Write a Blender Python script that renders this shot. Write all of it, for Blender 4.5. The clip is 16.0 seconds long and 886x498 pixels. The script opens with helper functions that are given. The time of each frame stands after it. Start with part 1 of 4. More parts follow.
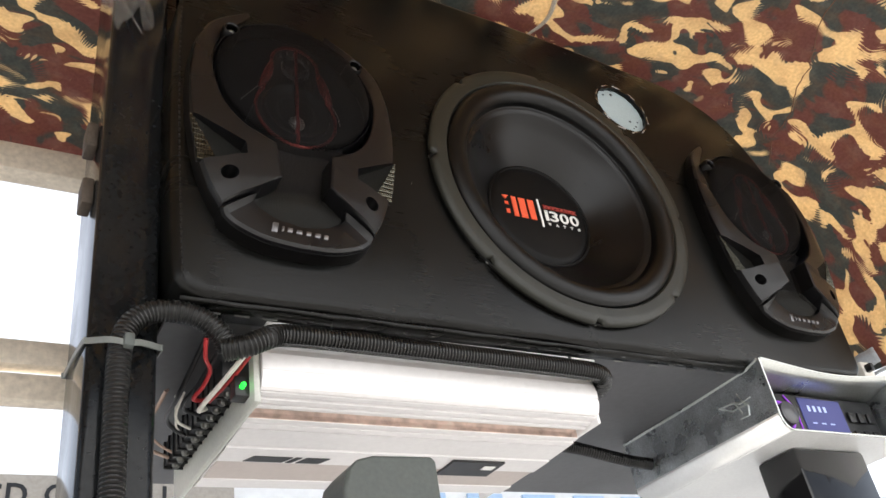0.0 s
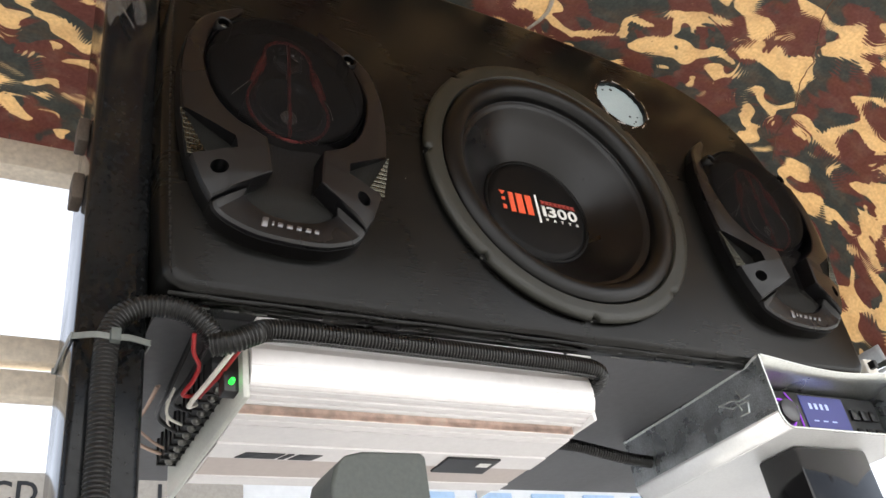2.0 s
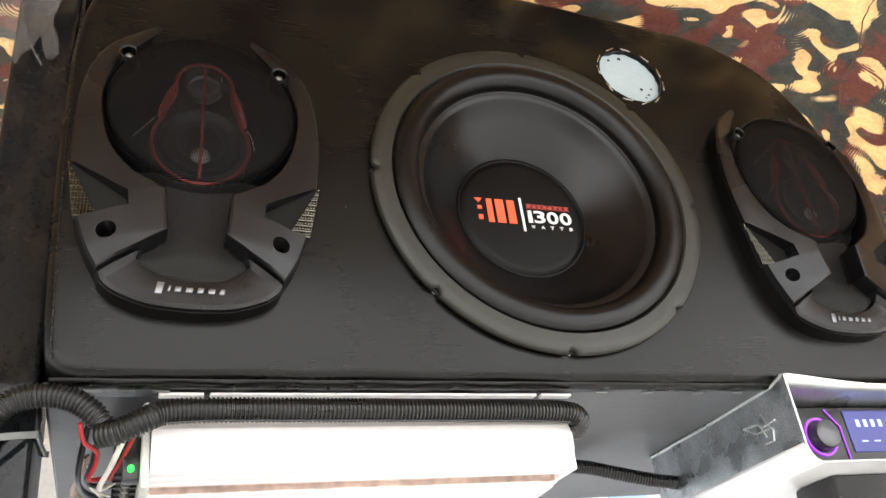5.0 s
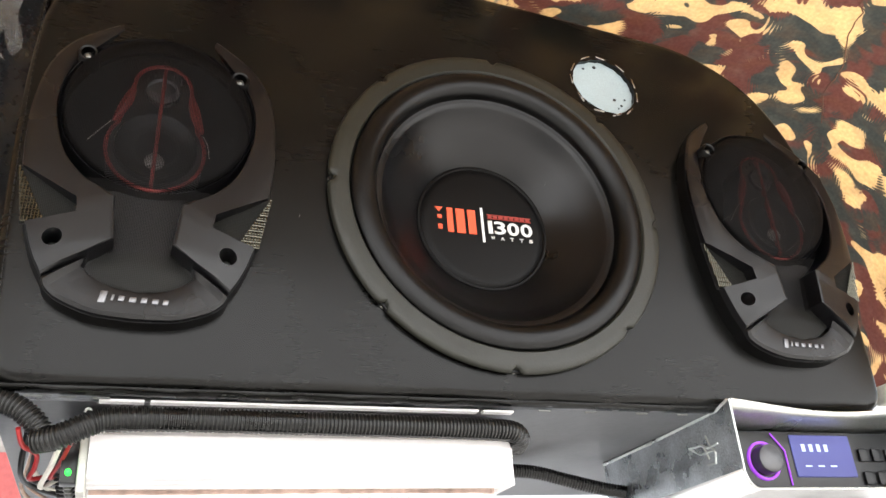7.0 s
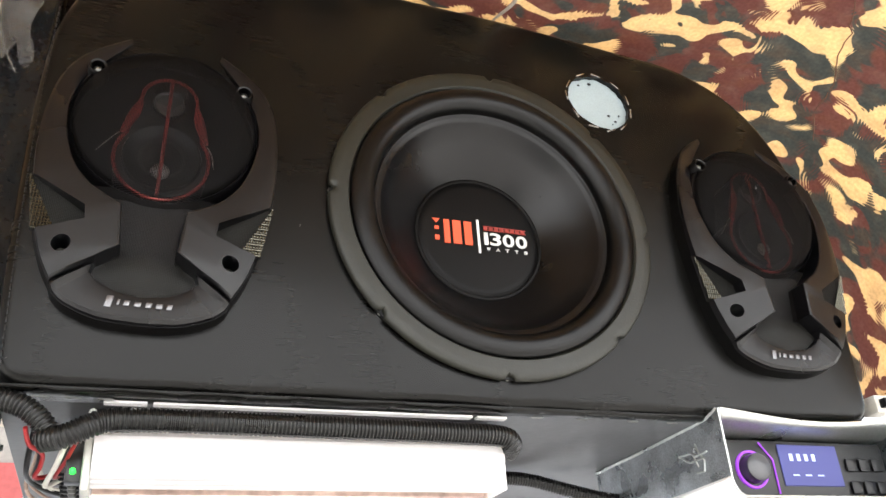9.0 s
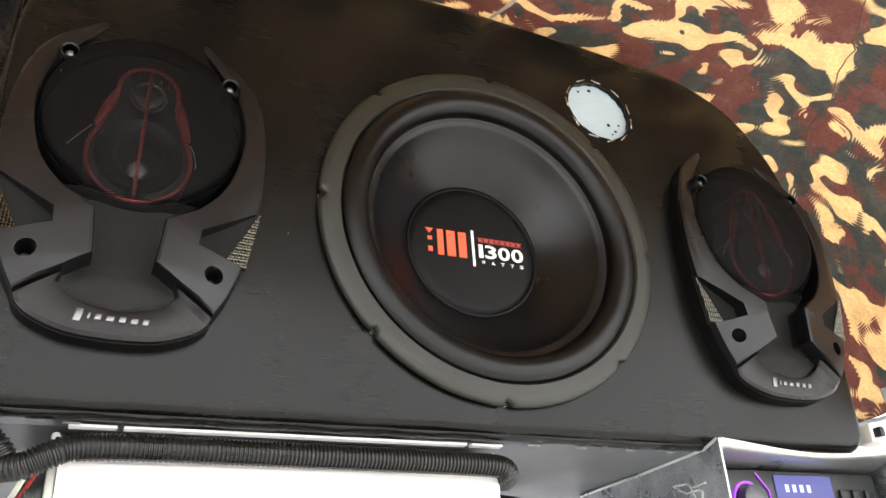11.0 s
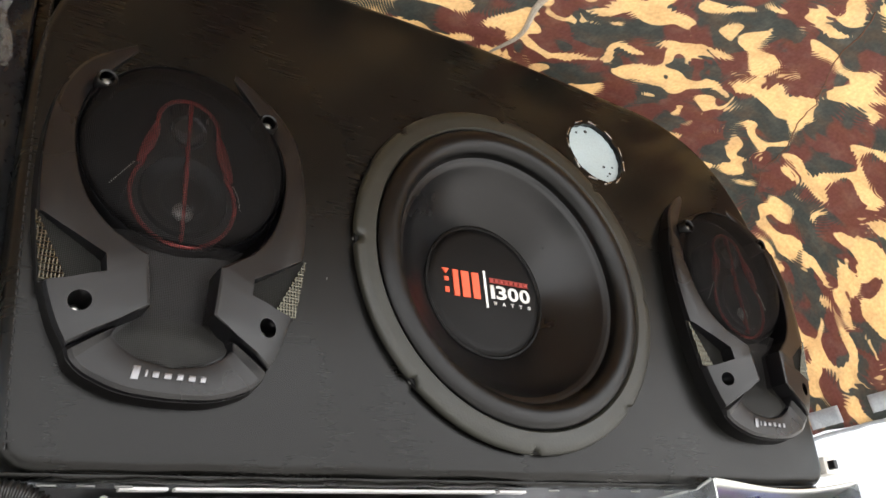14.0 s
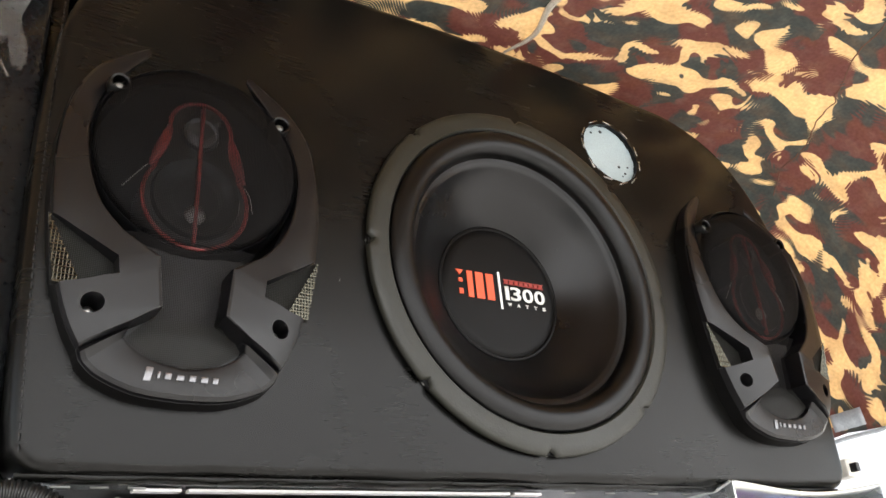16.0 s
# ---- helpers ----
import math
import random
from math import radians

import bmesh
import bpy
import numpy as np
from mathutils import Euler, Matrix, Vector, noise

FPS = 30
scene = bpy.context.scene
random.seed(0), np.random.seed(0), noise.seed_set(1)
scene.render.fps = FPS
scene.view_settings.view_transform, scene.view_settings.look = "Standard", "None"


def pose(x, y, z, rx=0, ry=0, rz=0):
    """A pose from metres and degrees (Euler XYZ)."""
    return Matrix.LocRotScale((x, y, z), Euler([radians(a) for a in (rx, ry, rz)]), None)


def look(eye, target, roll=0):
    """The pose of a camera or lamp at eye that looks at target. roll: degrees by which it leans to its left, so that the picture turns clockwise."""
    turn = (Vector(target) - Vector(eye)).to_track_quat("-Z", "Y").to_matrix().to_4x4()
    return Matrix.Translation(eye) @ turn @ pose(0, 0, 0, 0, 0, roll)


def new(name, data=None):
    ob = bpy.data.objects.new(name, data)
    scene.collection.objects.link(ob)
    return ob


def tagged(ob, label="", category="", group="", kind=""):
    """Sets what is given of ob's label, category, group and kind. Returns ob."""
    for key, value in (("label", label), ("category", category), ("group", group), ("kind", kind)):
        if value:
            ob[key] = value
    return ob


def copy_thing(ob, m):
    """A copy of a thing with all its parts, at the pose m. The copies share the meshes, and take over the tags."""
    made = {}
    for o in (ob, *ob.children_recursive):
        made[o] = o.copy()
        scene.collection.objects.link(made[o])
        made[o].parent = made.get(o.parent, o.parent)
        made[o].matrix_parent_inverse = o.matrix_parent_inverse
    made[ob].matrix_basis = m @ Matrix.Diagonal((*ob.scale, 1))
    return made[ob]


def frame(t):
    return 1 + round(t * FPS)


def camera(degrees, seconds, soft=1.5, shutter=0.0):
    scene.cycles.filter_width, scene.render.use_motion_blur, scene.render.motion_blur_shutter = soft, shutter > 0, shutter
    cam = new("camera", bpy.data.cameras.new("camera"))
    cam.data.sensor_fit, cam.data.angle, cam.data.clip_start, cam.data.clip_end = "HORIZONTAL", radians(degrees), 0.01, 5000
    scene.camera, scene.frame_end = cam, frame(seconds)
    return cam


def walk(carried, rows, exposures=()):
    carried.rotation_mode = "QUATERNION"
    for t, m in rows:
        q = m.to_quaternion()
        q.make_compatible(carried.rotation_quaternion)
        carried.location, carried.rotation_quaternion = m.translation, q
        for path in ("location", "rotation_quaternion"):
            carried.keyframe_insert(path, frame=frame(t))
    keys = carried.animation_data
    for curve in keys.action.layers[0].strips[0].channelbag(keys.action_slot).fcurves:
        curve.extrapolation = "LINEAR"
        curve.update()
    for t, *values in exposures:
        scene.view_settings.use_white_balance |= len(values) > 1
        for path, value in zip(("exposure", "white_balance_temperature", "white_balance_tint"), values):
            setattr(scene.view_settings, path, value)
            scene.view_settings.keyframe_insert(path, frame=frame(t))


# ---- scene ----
cam = camera(54.4, 16.0)
PATH = [
    (0, (-0.504, -0.502, 1.411), (0.454, 0.885, 2.487), -10.3),
    (0.5, (-0.501, -0.503, 1.411), (0.444, 0.894, 2.485), -10.2),
    (1, (-0.492, -0.506, 1.414), (0.44, 0.896, 2.494), -10.0),
    (1.5, (-0.489, -0.504, 1.411), (0.444, 0.898, 2.49), -10.0),
    (2, (-0.488, -0.503, 1.409), (0.448, 0.897, 2.488), -9.9),
    (2.5, (-0.486, -0.503, 1.408), (0.446, 0.899, 2.486), -9.9),
    (3, (-0.482, -0.505, 1.408), (0.44, 0.905, 2.486), -9.8),
    (5.5, (-0.292, -0.544, 1.543), (0.35, 1.106, 2.472), -6.9),
    (6, (-0.272, -0.539, 1.562), (0.353, 1.135, 2.461), -5.8),
    (6.5, (-0.285, -0.56, 1.548), (0.364, 1.108, 2.44), -4.7),
    (7, (-0.293, -0.58, 1.541), (0.379, 1.082, 2.427), -4.7),
    (7.5, (-0.295, -0.592, 1.541), (0.369, 1.073, 2.429), -4.4),
    (8, (-0.296, -0.593, 1.54), (0.354, 1.066, 2.449), -3.8),
    (8.5, (-0.298, -0.595, 1.537), (0.355, 1.053, 2.463), -3.9),
    (9, (-0.295, -0.596, 1.528), (0.37, 1.052, 2.446), -4.2),
    (11.5, (-0.333, -0.522, 1.591), (0.499, 1.077, 2.458), -3.5),
    (12, (-0.358, -0.496, 1.614), (0.545, 1.088, 2.434), -3.1),
    (12.5, (-0.389, -0.496, 1.623), (0.578, 1.059, 2.428), -3.2),
    (13, (-0.422, -0.506, 1.629), (0.599, 1.004, 2.452), -3.9),
    (13.5, (-0.434, -0.512, 1.63), (0.614, 0.972, 2.467), -5.0),
    (14, (-0.438, -0.511, 1.625), (0.622, 0.971, 2.449), -5.8),
    (14.5, (-0.437, -0.51, 1.625), (0.621, 0.976, 2.445), -6.0),
    (15, (-0.436, -0.511, 1.625), (0.612, 0.98, 2.45), -6.0),
    (15.5, (-0.432, -0.511, 1.624), (0.601, 0.988, 2.453), -5.7),
    (16, (-0.432, -0.511, 1.623), (0.588, 0.992, 2.461), -5.6),
]
walk(cam, [(t, look(eye, target, roll)) for t, eye, target, roll in PATH], [(0.0, 0.92), (3.0, 0.92), (5.3, 1.62), (9.2, 1.60), (11.3, 1.62), (12.5, 1.57), (14.0, 1.49), (16.0, 1.48)])

# world and light
world = bpy.data.worlds.new("world")
scene.world = world
world.use_nodes = True
wn = world.node_tree.nodes
sky = wn.new("ShaderNodeTexSky")
sky.sky_type, sky.sun_disc = "NISHITA", False
sky.sun_elevation, sky.sun_rotation = radians(41), radians(36)
haze = wn.new("ShaderNodeHueSaturation")
haze.inputs["Saturation"].default_value = 0.45
world.node_tree.links.new(sky.outputs[0], haze.inputs["Color"])
world.node_tree.links.new(haze.outputs[0], wn["Background"].inputs[0])
wn["Background"].inputs[1].default_value = 0.13
sun = new("sun", bpy.data.lights.new("sun", "SUN"))
sun.data.energy, sun.data.angle, sun.data.color = 5.0, radians(0.6), (1.0, 0.97, 0.93)
sun.matrix_world = look((3.4, 4.7, 5.05), (0, 0, 0))


# ---- materials ----
def mat(name, color, rough=0.5, metal=0.0, vary=0.15, scale=40.0, bump=0.0, bump_scale=300.0, spec=0.5, coat=0.0):
    """A principled material with blotches at two scales and fine relief."""
    m = bpy.data.materials.new(name)
    m.use_nodes = True
    nt = m.node_tree
    n, l = nt.nodes, nt.links
    b = n["Principled BSDF"]
    b.inputs["Roughness"].default_value, b.inputs["Metallic"].default_value = rough, metal
    b.inputs["Specular IOR Level"].default_value = spec
    b.inputs["Coat Weight"].default_value = coat
    tc = n.new("ShaderNodeTexCoord")
    big, fine = n.new("ShaderNodeTexNoise"), n.new("ShaderNodeTexNoise")
    big.inputs["Scale"].default_value, fine.inputs["Scale"].default_value = scale * 0.25, scale * 6
    big.inputs["Detail"].default_value = 6
    l.new(tc.outputs["Object"], big.inputs["Vector"])
    l.new(tc.outputs["Object"], fine.inputs["Vector"])
    add = n.new("ShaderNodeMath")
    add.operation = "ADD"
    l.new(big.outputs[0], add.inputs[0])
    l.new(fine.outputs[0], add.inputs[1])
    ramp = n.new("ShaderNodeMapRange")
    ramp.inputs[1].default_value, ramp.inputs[2].default_value = 0.6, 1.4
    ramp.inputs[3].default_value, ramp.inputs[4].default_value = 1 - vary, 1 + vary
    l.new(add.outputs[0], ramp.inputs[0])
    mul = n.new("ShaderNodeVectorMath")
    mul.operation = "SCALE"
    mul.inputs[0].default_value = color
    l.new(ramp.outputs[0], mul.inputs["Scale"])
    l.new(mul.outputs[0], b.inputs["Base Color"])
    rr = n.new("ShaderNodeMapRange")
    rr.inputs[1].default_value, rr.inputs[2].default_value = 0.3, 0.7
    rr.inputs[3].default_value, rr.inputs[4].default_value = max(0.02, rough - 0.08), min(1, rough + 0.08)
    l.new(big.outputs[0], rr.inputs[0])
    l.new(rr.outputs[0], b.inputs["Roughness"])
    if bump:
        t = n.new("ShaderNodeTexNoise")
        t.inputs["Scale"].default_value, t.inputs["Detail"].default_value = bump_scale, 4
        l.new(tc.outputs["Object"], t.inputs["Vector"])
        bp = n.new("ShaderNodeBump")
        bp.inputs["Strength"].default_value, bp.inputs["Distance"].default_value = bump, 0.002
        l.new(t.outputs[0], bp.inputs["Height"])
        l.new(bp.outputs[0], b.inputs["Normal"])
    return m


def glow(name, color, strength):
    m = bpy.data.materials.new(name)
    m.use_nodes = True
    b = m.node_tree.nodes["Principled BSDF"]
    b.inputs["Base Color"].default_value = (*color, 1)
    b.inputs["Emission Color"].default_value = (*color, 1)
    b.inputs["Emission Strength"].default_value = strength
    return m


def mesh_mat(name, color, size, open_share, metal=0.0, rough=0.45):
    """Perforated sheet: round holes of a hexagonal-looking grid are clear."""
    m = mat(name, color, rough, metal, 0.1, spec=0.5 if metal else 0.08)
    nt = m.node_tree
    n, l = nt.nodes, nt.links
    tc, vo, lt = n.new("ShaderNodeTexCoord"), n.new("ShaderNodeTexVoronoi"), n.new("ShaderNodeMath")
    vo.inputs["Scale"].default_value, vo.inputs["Randomness"].default_value = 1 / size, 0.0
    vo.voronoi_dimensions = "2D"
    swap, comb = n.new("ShaderNodeSeparateXYZ"), n.new("ShaderNodeCombineXYZ")
    l.new(tc.outputs["Object"], swap.inputs[0])
    l.new(swap.outputs["X"], comb.inputs["X"])
    l.new(swap.outputs["Z"], comb.inputs["Y"])
    l.new(comb.outputs[0], vo.inputs["Vector"])
    lt.operation = "GREATER_THAN"
    lt.inputs[1].default_value = math.sqrt(open_share / math.pi)
    l.new(vo.outputs["Distance"], lt.inputs[0])
    l.new(lt.outputs[0], n["Principled BSDF"].inputs["Alpha"])
    return m


def camo_mat():
    """Printed camouflage canvas: slate green ground, maroon patches, ochre strokes with combed edges."""
    m = mat("camo_canvas", (0.1, 0.1, 0.1), 0.75, 0, 0.2, 30, 0.25, 900, 0.25)
    n, l = m.node_tree.nodes, m.node_tree.links
    uv = n.new("ShaderNodeUVMap")
    uv.uv_map = "uv"

    def noise_tex(scale, sx, sy, rot, off, detail=2.0, distort=0.0):
        mp, t = n.new("ShaderNodeMapping"), n.new("ShaderNodeTexNoise")
        mp.inputs["Rotation"].default_value = (0, 0, radians(rot))
        mp.inputs["Scale"].default_value = (sx, sy, 1)
        mp.inputs["Location"].default_value = (off, off * 0.7, 0)
        l.new(uv.outputs[0], mp.inputs["Vector"])
        l.new(mp.outputs[0], t.inputs["Vector"])
        t.inputs["Scale"].default_value, t.inputs["Detail"].default_value = scale, detail
        t.inputs["Distortion"].default_value = distort
        return t.outputs[0]

    def op(kind, a, b):
        x = n.new("ShaderNodeMath")
        x.operation = kind
        for i, v in enumerate((a, b)):
            if isinstance(v, (int, float)):
                x.inputs[i].default_value = v
            else:
                l.new(v, x.inputs[i])
        return x.outputs[0]

    def step(v, at, soft=0.012):
        r = n.new("ShaderNodeMapRange")
        r.inputs[1].default_value, r.inputs[2].default_value = at - soft, at + soft
        l.new(v, r.inputs[0])
        return r.outputs[0]

    def mix(f, a, b):
        x = n.new("ShaderNodeMix")
        x.data_type = "RGBA"
        l.new(f, x.inputs["Factor"])
        for k, v in (("A", a), ("B", b)):
            if isinstance(v, tuple):
                x.inputs[6 if k == "A" else 7].default_value = (*v, 1)
            else:
                l.new(v, x.inputs[6 if k == "A" else 7])
        return x.outputs[2]

    xy = n.new("ShaderNodeSeparateXYZ")
    l.new(uv.outputs[0], xy.inputs[0])

    def hairs(off, du, dv, cycles):
        # fine wavy strokes, side by side
        lean = op("ADD", op("MULTIPLY", xy.outputs[0], du), op("MULTIPLY", xy.outputs[1], dv))
        f = op("FRACT", op("MULTIPLY", op("ADD", lean, noise_tex(13, 1, 1, 0, off, 0.6)), cycles), 0.0)
        tri = op("MULTIPLY", op("ABSOLUTE", op("SUBTRACT", f, 0.5), 0.0), 2.0)
        return op("SUBTRACT", op("POWER", tri, 1.6), 0.38)

    length = op("MULTIPLY", noise_tex(90, 1, 1, 0, 11, 1.0), 0.23)
    gate = step(noise_tex(8, 1, 1, 0, 21), 0.5, 0.03)
    both = op("ADD", op("MULTIPLY", hairs(3, 6.5, 2.0, 30.0), gate), op("MULTIPLY", hairs(9, -2.5, 6.0, 30.0), op("SUBTRACT", 1.0, gate)))
    comb = op("MULTIPLY", op("MULTIPLY", both, length), step(noise_tex(20, 1, 1, 0, 5), 0.50, 0.06))
    shape = op("ADD", noise_tex(19, 1.0, 1.7, 20, 0, 0.4, 1.0), op("MULTIPLY", op("SUBTRACT", noise_tex(60, 1, 1, 0, 8), 0.5), 0.05))
    ochre = step(op("ADD", shape, comb), 0.562, 0.007)
    maroon = step(op("ADD", noise_tex(12, 1.1, 1.5, -25, 13, 2.0, 0.8), op("MULTIPLY", comb, 0.6)), 0.50, 0.02)
    under = mix(maroon, (0.105, 0.115, 0.108), (0.225, 0.105, 0.090))
    col = mix(ochre, under, (0.74, 0.575, 0.35))
    # worn print: pale scuffs, brown bleed in the strokes, fine weave grain
    scuff = step(noise_tex(45, 1, 1, 0, 31, 6), 0.60, 0.10)
    col = mix(op("MULTIPLY", scuff, 0.16), col, (0.42, 0.38, 0.33))
    bleed = step(noise_tex(28, 1, 2, 40, 17, 4), 0.56, 0.10)
    col = mix(op("MULTIPLY", bleed, 0.22), col, (0.30, 0.16, 0.08))
    grain = n.new("ShaderNodeMapRange")
    grain.inputs[1].default_value, grain.inputs[2].default_value = 0.3, 0.7
    grain.inputs[3].default_value, grain.inputs[4].default_value = 0.86, 1.12
    l.new(noise_tex(240, 1, 1, 0, 2, 3), grain.inputs[0])
    gm = n.new("ShaderNodeVectorMath")
    gm.operation = "SCALE"
    l.new(col, gm.inputs[0])
    l.new(grain.outputs[0], gm.inputs["Scale"])
    col = gm.outputs[0]
    b = n["Principled BSDF"]
    l.new(col, b.inputs["Base Color"])
    tr, ms = n.new("ShaderNodeBsdfTranslucent"), n.new("ShaderNodeMixShader")
    l.new(col, tr.inputs["Color"])
    ms.inputs[0].default_value = 0.55
    l.new(b.outputs[0], ms.inputs[1])
    l.new(tr.outputs[0], ms.inputs[2])
    l.new(ms.outputs[0], n["Material Output"].inputs["Surface"])
    return m


def wrinkle(m, strength):
    """Shallow creases of stretched covering, long across and short upwards, under the fine grain."""
    n, l = m.node_tree.nodes, m.node_tree.links
    fine = next(x for x in n if x.type == "BUMP")
    tc, mp, t, b = n.new("ShaderNodeTexCoord"), n.new("ShaderNodeMapping"), n.new("ShaderNodeTexNoise"), n.new("ShaderNodeBump")
    mp.inputs["Scale"].default_value = (14, 14, 60)
    t.inputs["Scale"].default_value, t.inputs["Detail"].default_value, t.inputs["Distortion"].default_value = 1.0, 5, 0.6
    b.inputs["Strength"].default_value, b.inputs["Distance"].default_value = strength, 0.003
    l.new(tc.outputs["Object"], mp.inputs["Vector"])
    l.new(mp.outputs[0], t.inputs["Vector"])
    l.new(t.outputs[0], b.inputs["Height"])
    l.new(b.outputs[0], fine.inputs["Normal"])


def streaks(m, spread):
    """Fine level brushing in the gloss of a covering."""
    n, l = m.node_tree.nodes, m.node_tree.links
    b = n["Principled BSDF"]
    old = b.inputs["Roughness"].links[0].from_socket
    tc, mp, t, r, add = (n.new(k) for k in ("ShaderNodeTexCoord", "ShaderNodeMapping", "ShaderNodeTexNoise", "ShaderNodeMapRange", "ShaderNodeMath"))
    mp.inputs["Scale"].default_value = (30, 30, 420)
    mp.inputs["Rotation"].default_value = (0, radians(-4), 0)
    t.inputs["Scale"].default_value, t.inputs["Detail"].default_value = 1.0, 6
    r.inputs[1].default_value, r.inputs[2].default_value, r.inputs[3].default_value, r.inputs[4].default_value = 0.3, 0.7, -spread, spread
    l.new(tc.outputs["Object"], mp.inputs["Vector"])
    l.new(mp.outputs[0], t.inputs["Vector"])
    l.new(t.outputs[0], r.inputs[0])
    l.new(old, add.inputs[0])
    l.new(r.outputs[0], add.inputs[1])
    l.new(add.outputs[0], b.inputs["Roughness"])


LEATHER = mat("black_leatherette", (0.0026, 0.0026, 0.0022), 0.28, 0, 0.12, 20, 0.035, 420, 0.25)
wrinkle(LEATHER, 0.008)
streaks(LEATHER, 0.015)
GASKET = mat("grey_rubber_gasket", (0.0125, 0.0128, 0.0088), 0.42, 0, 0.15, 30, 0.1, 500, 0.48)
RUBBER = mat("black_rubber", (0.0012, 0.0012, 0.0012), 0.34, 0, 0.15, 30, 0, 300, 0.30)
CONE = mat("charcoal_cone", (0.0020, 0.0020, 0.0024), 0.33, 0, 0.12, 40, 0.05, 800, 0.36)
CAPMAT = mat("black_dust_cap", (0.0026, 0.0024, 0.0024), 0.44, 0, 0.1, 40, 0, 300, 0.15)
ORANGE = mat("orange_print", (0.75, 0.095, 0.035), 0.5, 0, 0.05)
WHITE = mat("white_print", (0.8, 0.8, 0.78), 0.5, 0, 0.05)
REDPRINT = mat("red_print", (0.30, 0.035, 0.025), 0.5, 0, 0.05)
GRILLE = mat("grille_plastic", (0.0026, 0.0025, 0.0031), 0.31, 0, 0.08, 30, 0.06, 1500, 0.44)
GRILLE_DARK = mat("grille_inset_plastic", (0.0040, 0.0040, 0.0045), 0.33, 0, 0.08, 30, 0.05, 1500, 0.34)
ACCENT = mat("satin_accent", (0.10, 0.10, 0.105), 0.3, 0.6, 0.1)
SEAM = mat("brown_seam_thread", (0.17, 0.09, 0.06), 0.8)
LOGO = mat("satin_silver_badge", (0.22, 0.22, 0.23), 0.42, 1.0, 0.08)
MESH_DARK = mesh_mat("dark_grille_mesh", (0.0065, 0.006, 0.006), 0.0011, 0.55, 0, 0.6)
MESH_EYE = mesh_mat("grey_grille_mesh", (0.016, 0.016, 0.0145), 0.0012, 0.40)
DULL = mat("dull_screw_steel", (0.16, 0.16, 0.15), 0.4, 0.9, 0.2)
TIEGREY = mat("pale_tie_plastic", (0.17, 0.18, 0.17), 0.45, 0, 0.1)
SILVER = mat("silver_metal", (0.65, 0.64, 0.62), 0.28, 1.0, 0.08)
WIREMESH = mat("pale_wire_mesh", (0.115, 0.112, 0.09), 0.22, 1.0, 0.1)
RED = mat("red_plastic", (0.22, 0.022, 0.018), 0.35, 0, 0.1)
BLACK = mat("black_plastic", (0.010, 0.010, 0.011), 0.35, 0, 0.15, 40)
CONDUIT = mat("black_conduit_plastic", (0.008, 0.008, 0.0075), 0.30, 0, 0.2, 60)
PAINT = mat("black_gloss_paint", (0.007, 0.007, 0.008), 0.13, 0, 0.3, 40, 0.05, 60, 0.5)
POSTPAINT = mat("black_gloss_post_paint", (0.008, 0.009, 0.010), 0.12, 0, 0.5, 40, 0.05, 30, 0.26)
ALU = mat("white_anodised_aluminium", (0.82, 0.80, 0.80), 0.34, 0.1, 0.05, 30)
# tan tint and blotches paint the reflections in the amplifier's slot
ALU_BACK = mat("recess_painted_reflection", (0.76, 0.62, 0.55), 0.10, 1.0, 0.55, 16)
ENDCAP = mat("pale_grey_end_cap", (0.50, 0.51, 0.47), 0.35, 0, 0.12, 60)
# taupe colour stands in for a darker reflection on the lower face
ALU_BAND = mat("taupe_painted_reflection", (0.56, 0.50, 0.47), 0.42, 0.1, 0.06, 30)
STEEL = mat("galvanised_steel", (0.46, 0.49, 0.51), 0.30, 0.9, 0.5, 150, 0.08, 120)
# near-white base paints in the bright ground mirrored by floor and bend
STEEL_GLARE = mat("steel_whitened_for_glare", (0.92, 0.93, 0.93), 0.40, 0.45, 0.06, 60)
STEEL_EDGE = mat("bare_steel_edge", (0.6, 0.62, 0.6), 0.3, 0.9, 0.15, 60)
WOOD = mat("weathered_pale_wood", (0.70, 0.63, 0.53), 0.7, 0, 0.25, 25, 0.3, 120)
BOARD = mat("pale_painted_board", (0.34, 0.41, 0.43), 0.55, 0, 0.15, 120)
GREYPLASTIC = mat("grey_moulded_plastic", (0.075, 0.085, 0.08), 0.55, 0, 0.15, 60, 0.1, 400)
REDPANEL = mat("faded_red_paint", (0.55, 0.12, 0.11), 0.6, 0, 0.2, 6)
REDWIRE = mat("red_wire", (0.33, 0.022, 0.024), 0.4)
COPPER = mat("clear_sheathed_copper", (0.42, 0.30, 0.24), 0.3, 0.2, 0.2, 60)
WHITEWIRE = mat("white_wire", (0.7, 0.68, 0.62), 0.45)
TAPE = mat("grey_adhesive_tape", (0.42, 0.45, 0.48), 0.28, 0, 0.15, 60)
UNDER = mat("grey_underside_board", (0.068, 0.068, 0.072), 0.36, 0, 0.2, 20, 0.05, 200)
LUG = mat("rusty_brown_steel", (0.075, 0.058, 0.045), 0.6, 0.3, 0.35, 80)
LEAD = mat("bright_tinsel_lead", (0.55, 0.54, 0.50), 0.35, 0.8, 0.1)
DOME = mat("dim_silver_dome", (0.30, 0.29, 0.28), 0.38, 1.0, 0.1)
WALLMAT = mat("white_painted_wall", (0.80, 0.805, 0.81), 0.8, 0, 0.08, 3)
SIGNMAT = mat("beige_sign_board", (0.40, 0.365, 0.32), 0.7, 0, 0.15, 10)
BLUE = mat("blue_painted_panel", (0.42, 0.58, 0.78), 0.6, 0, 0.12, 5)
GROUND = mat("pale_dusty_ground", (0.46, 0.44, 0.41), 0.9, 0, 0.2, 3, 0.3, 20)
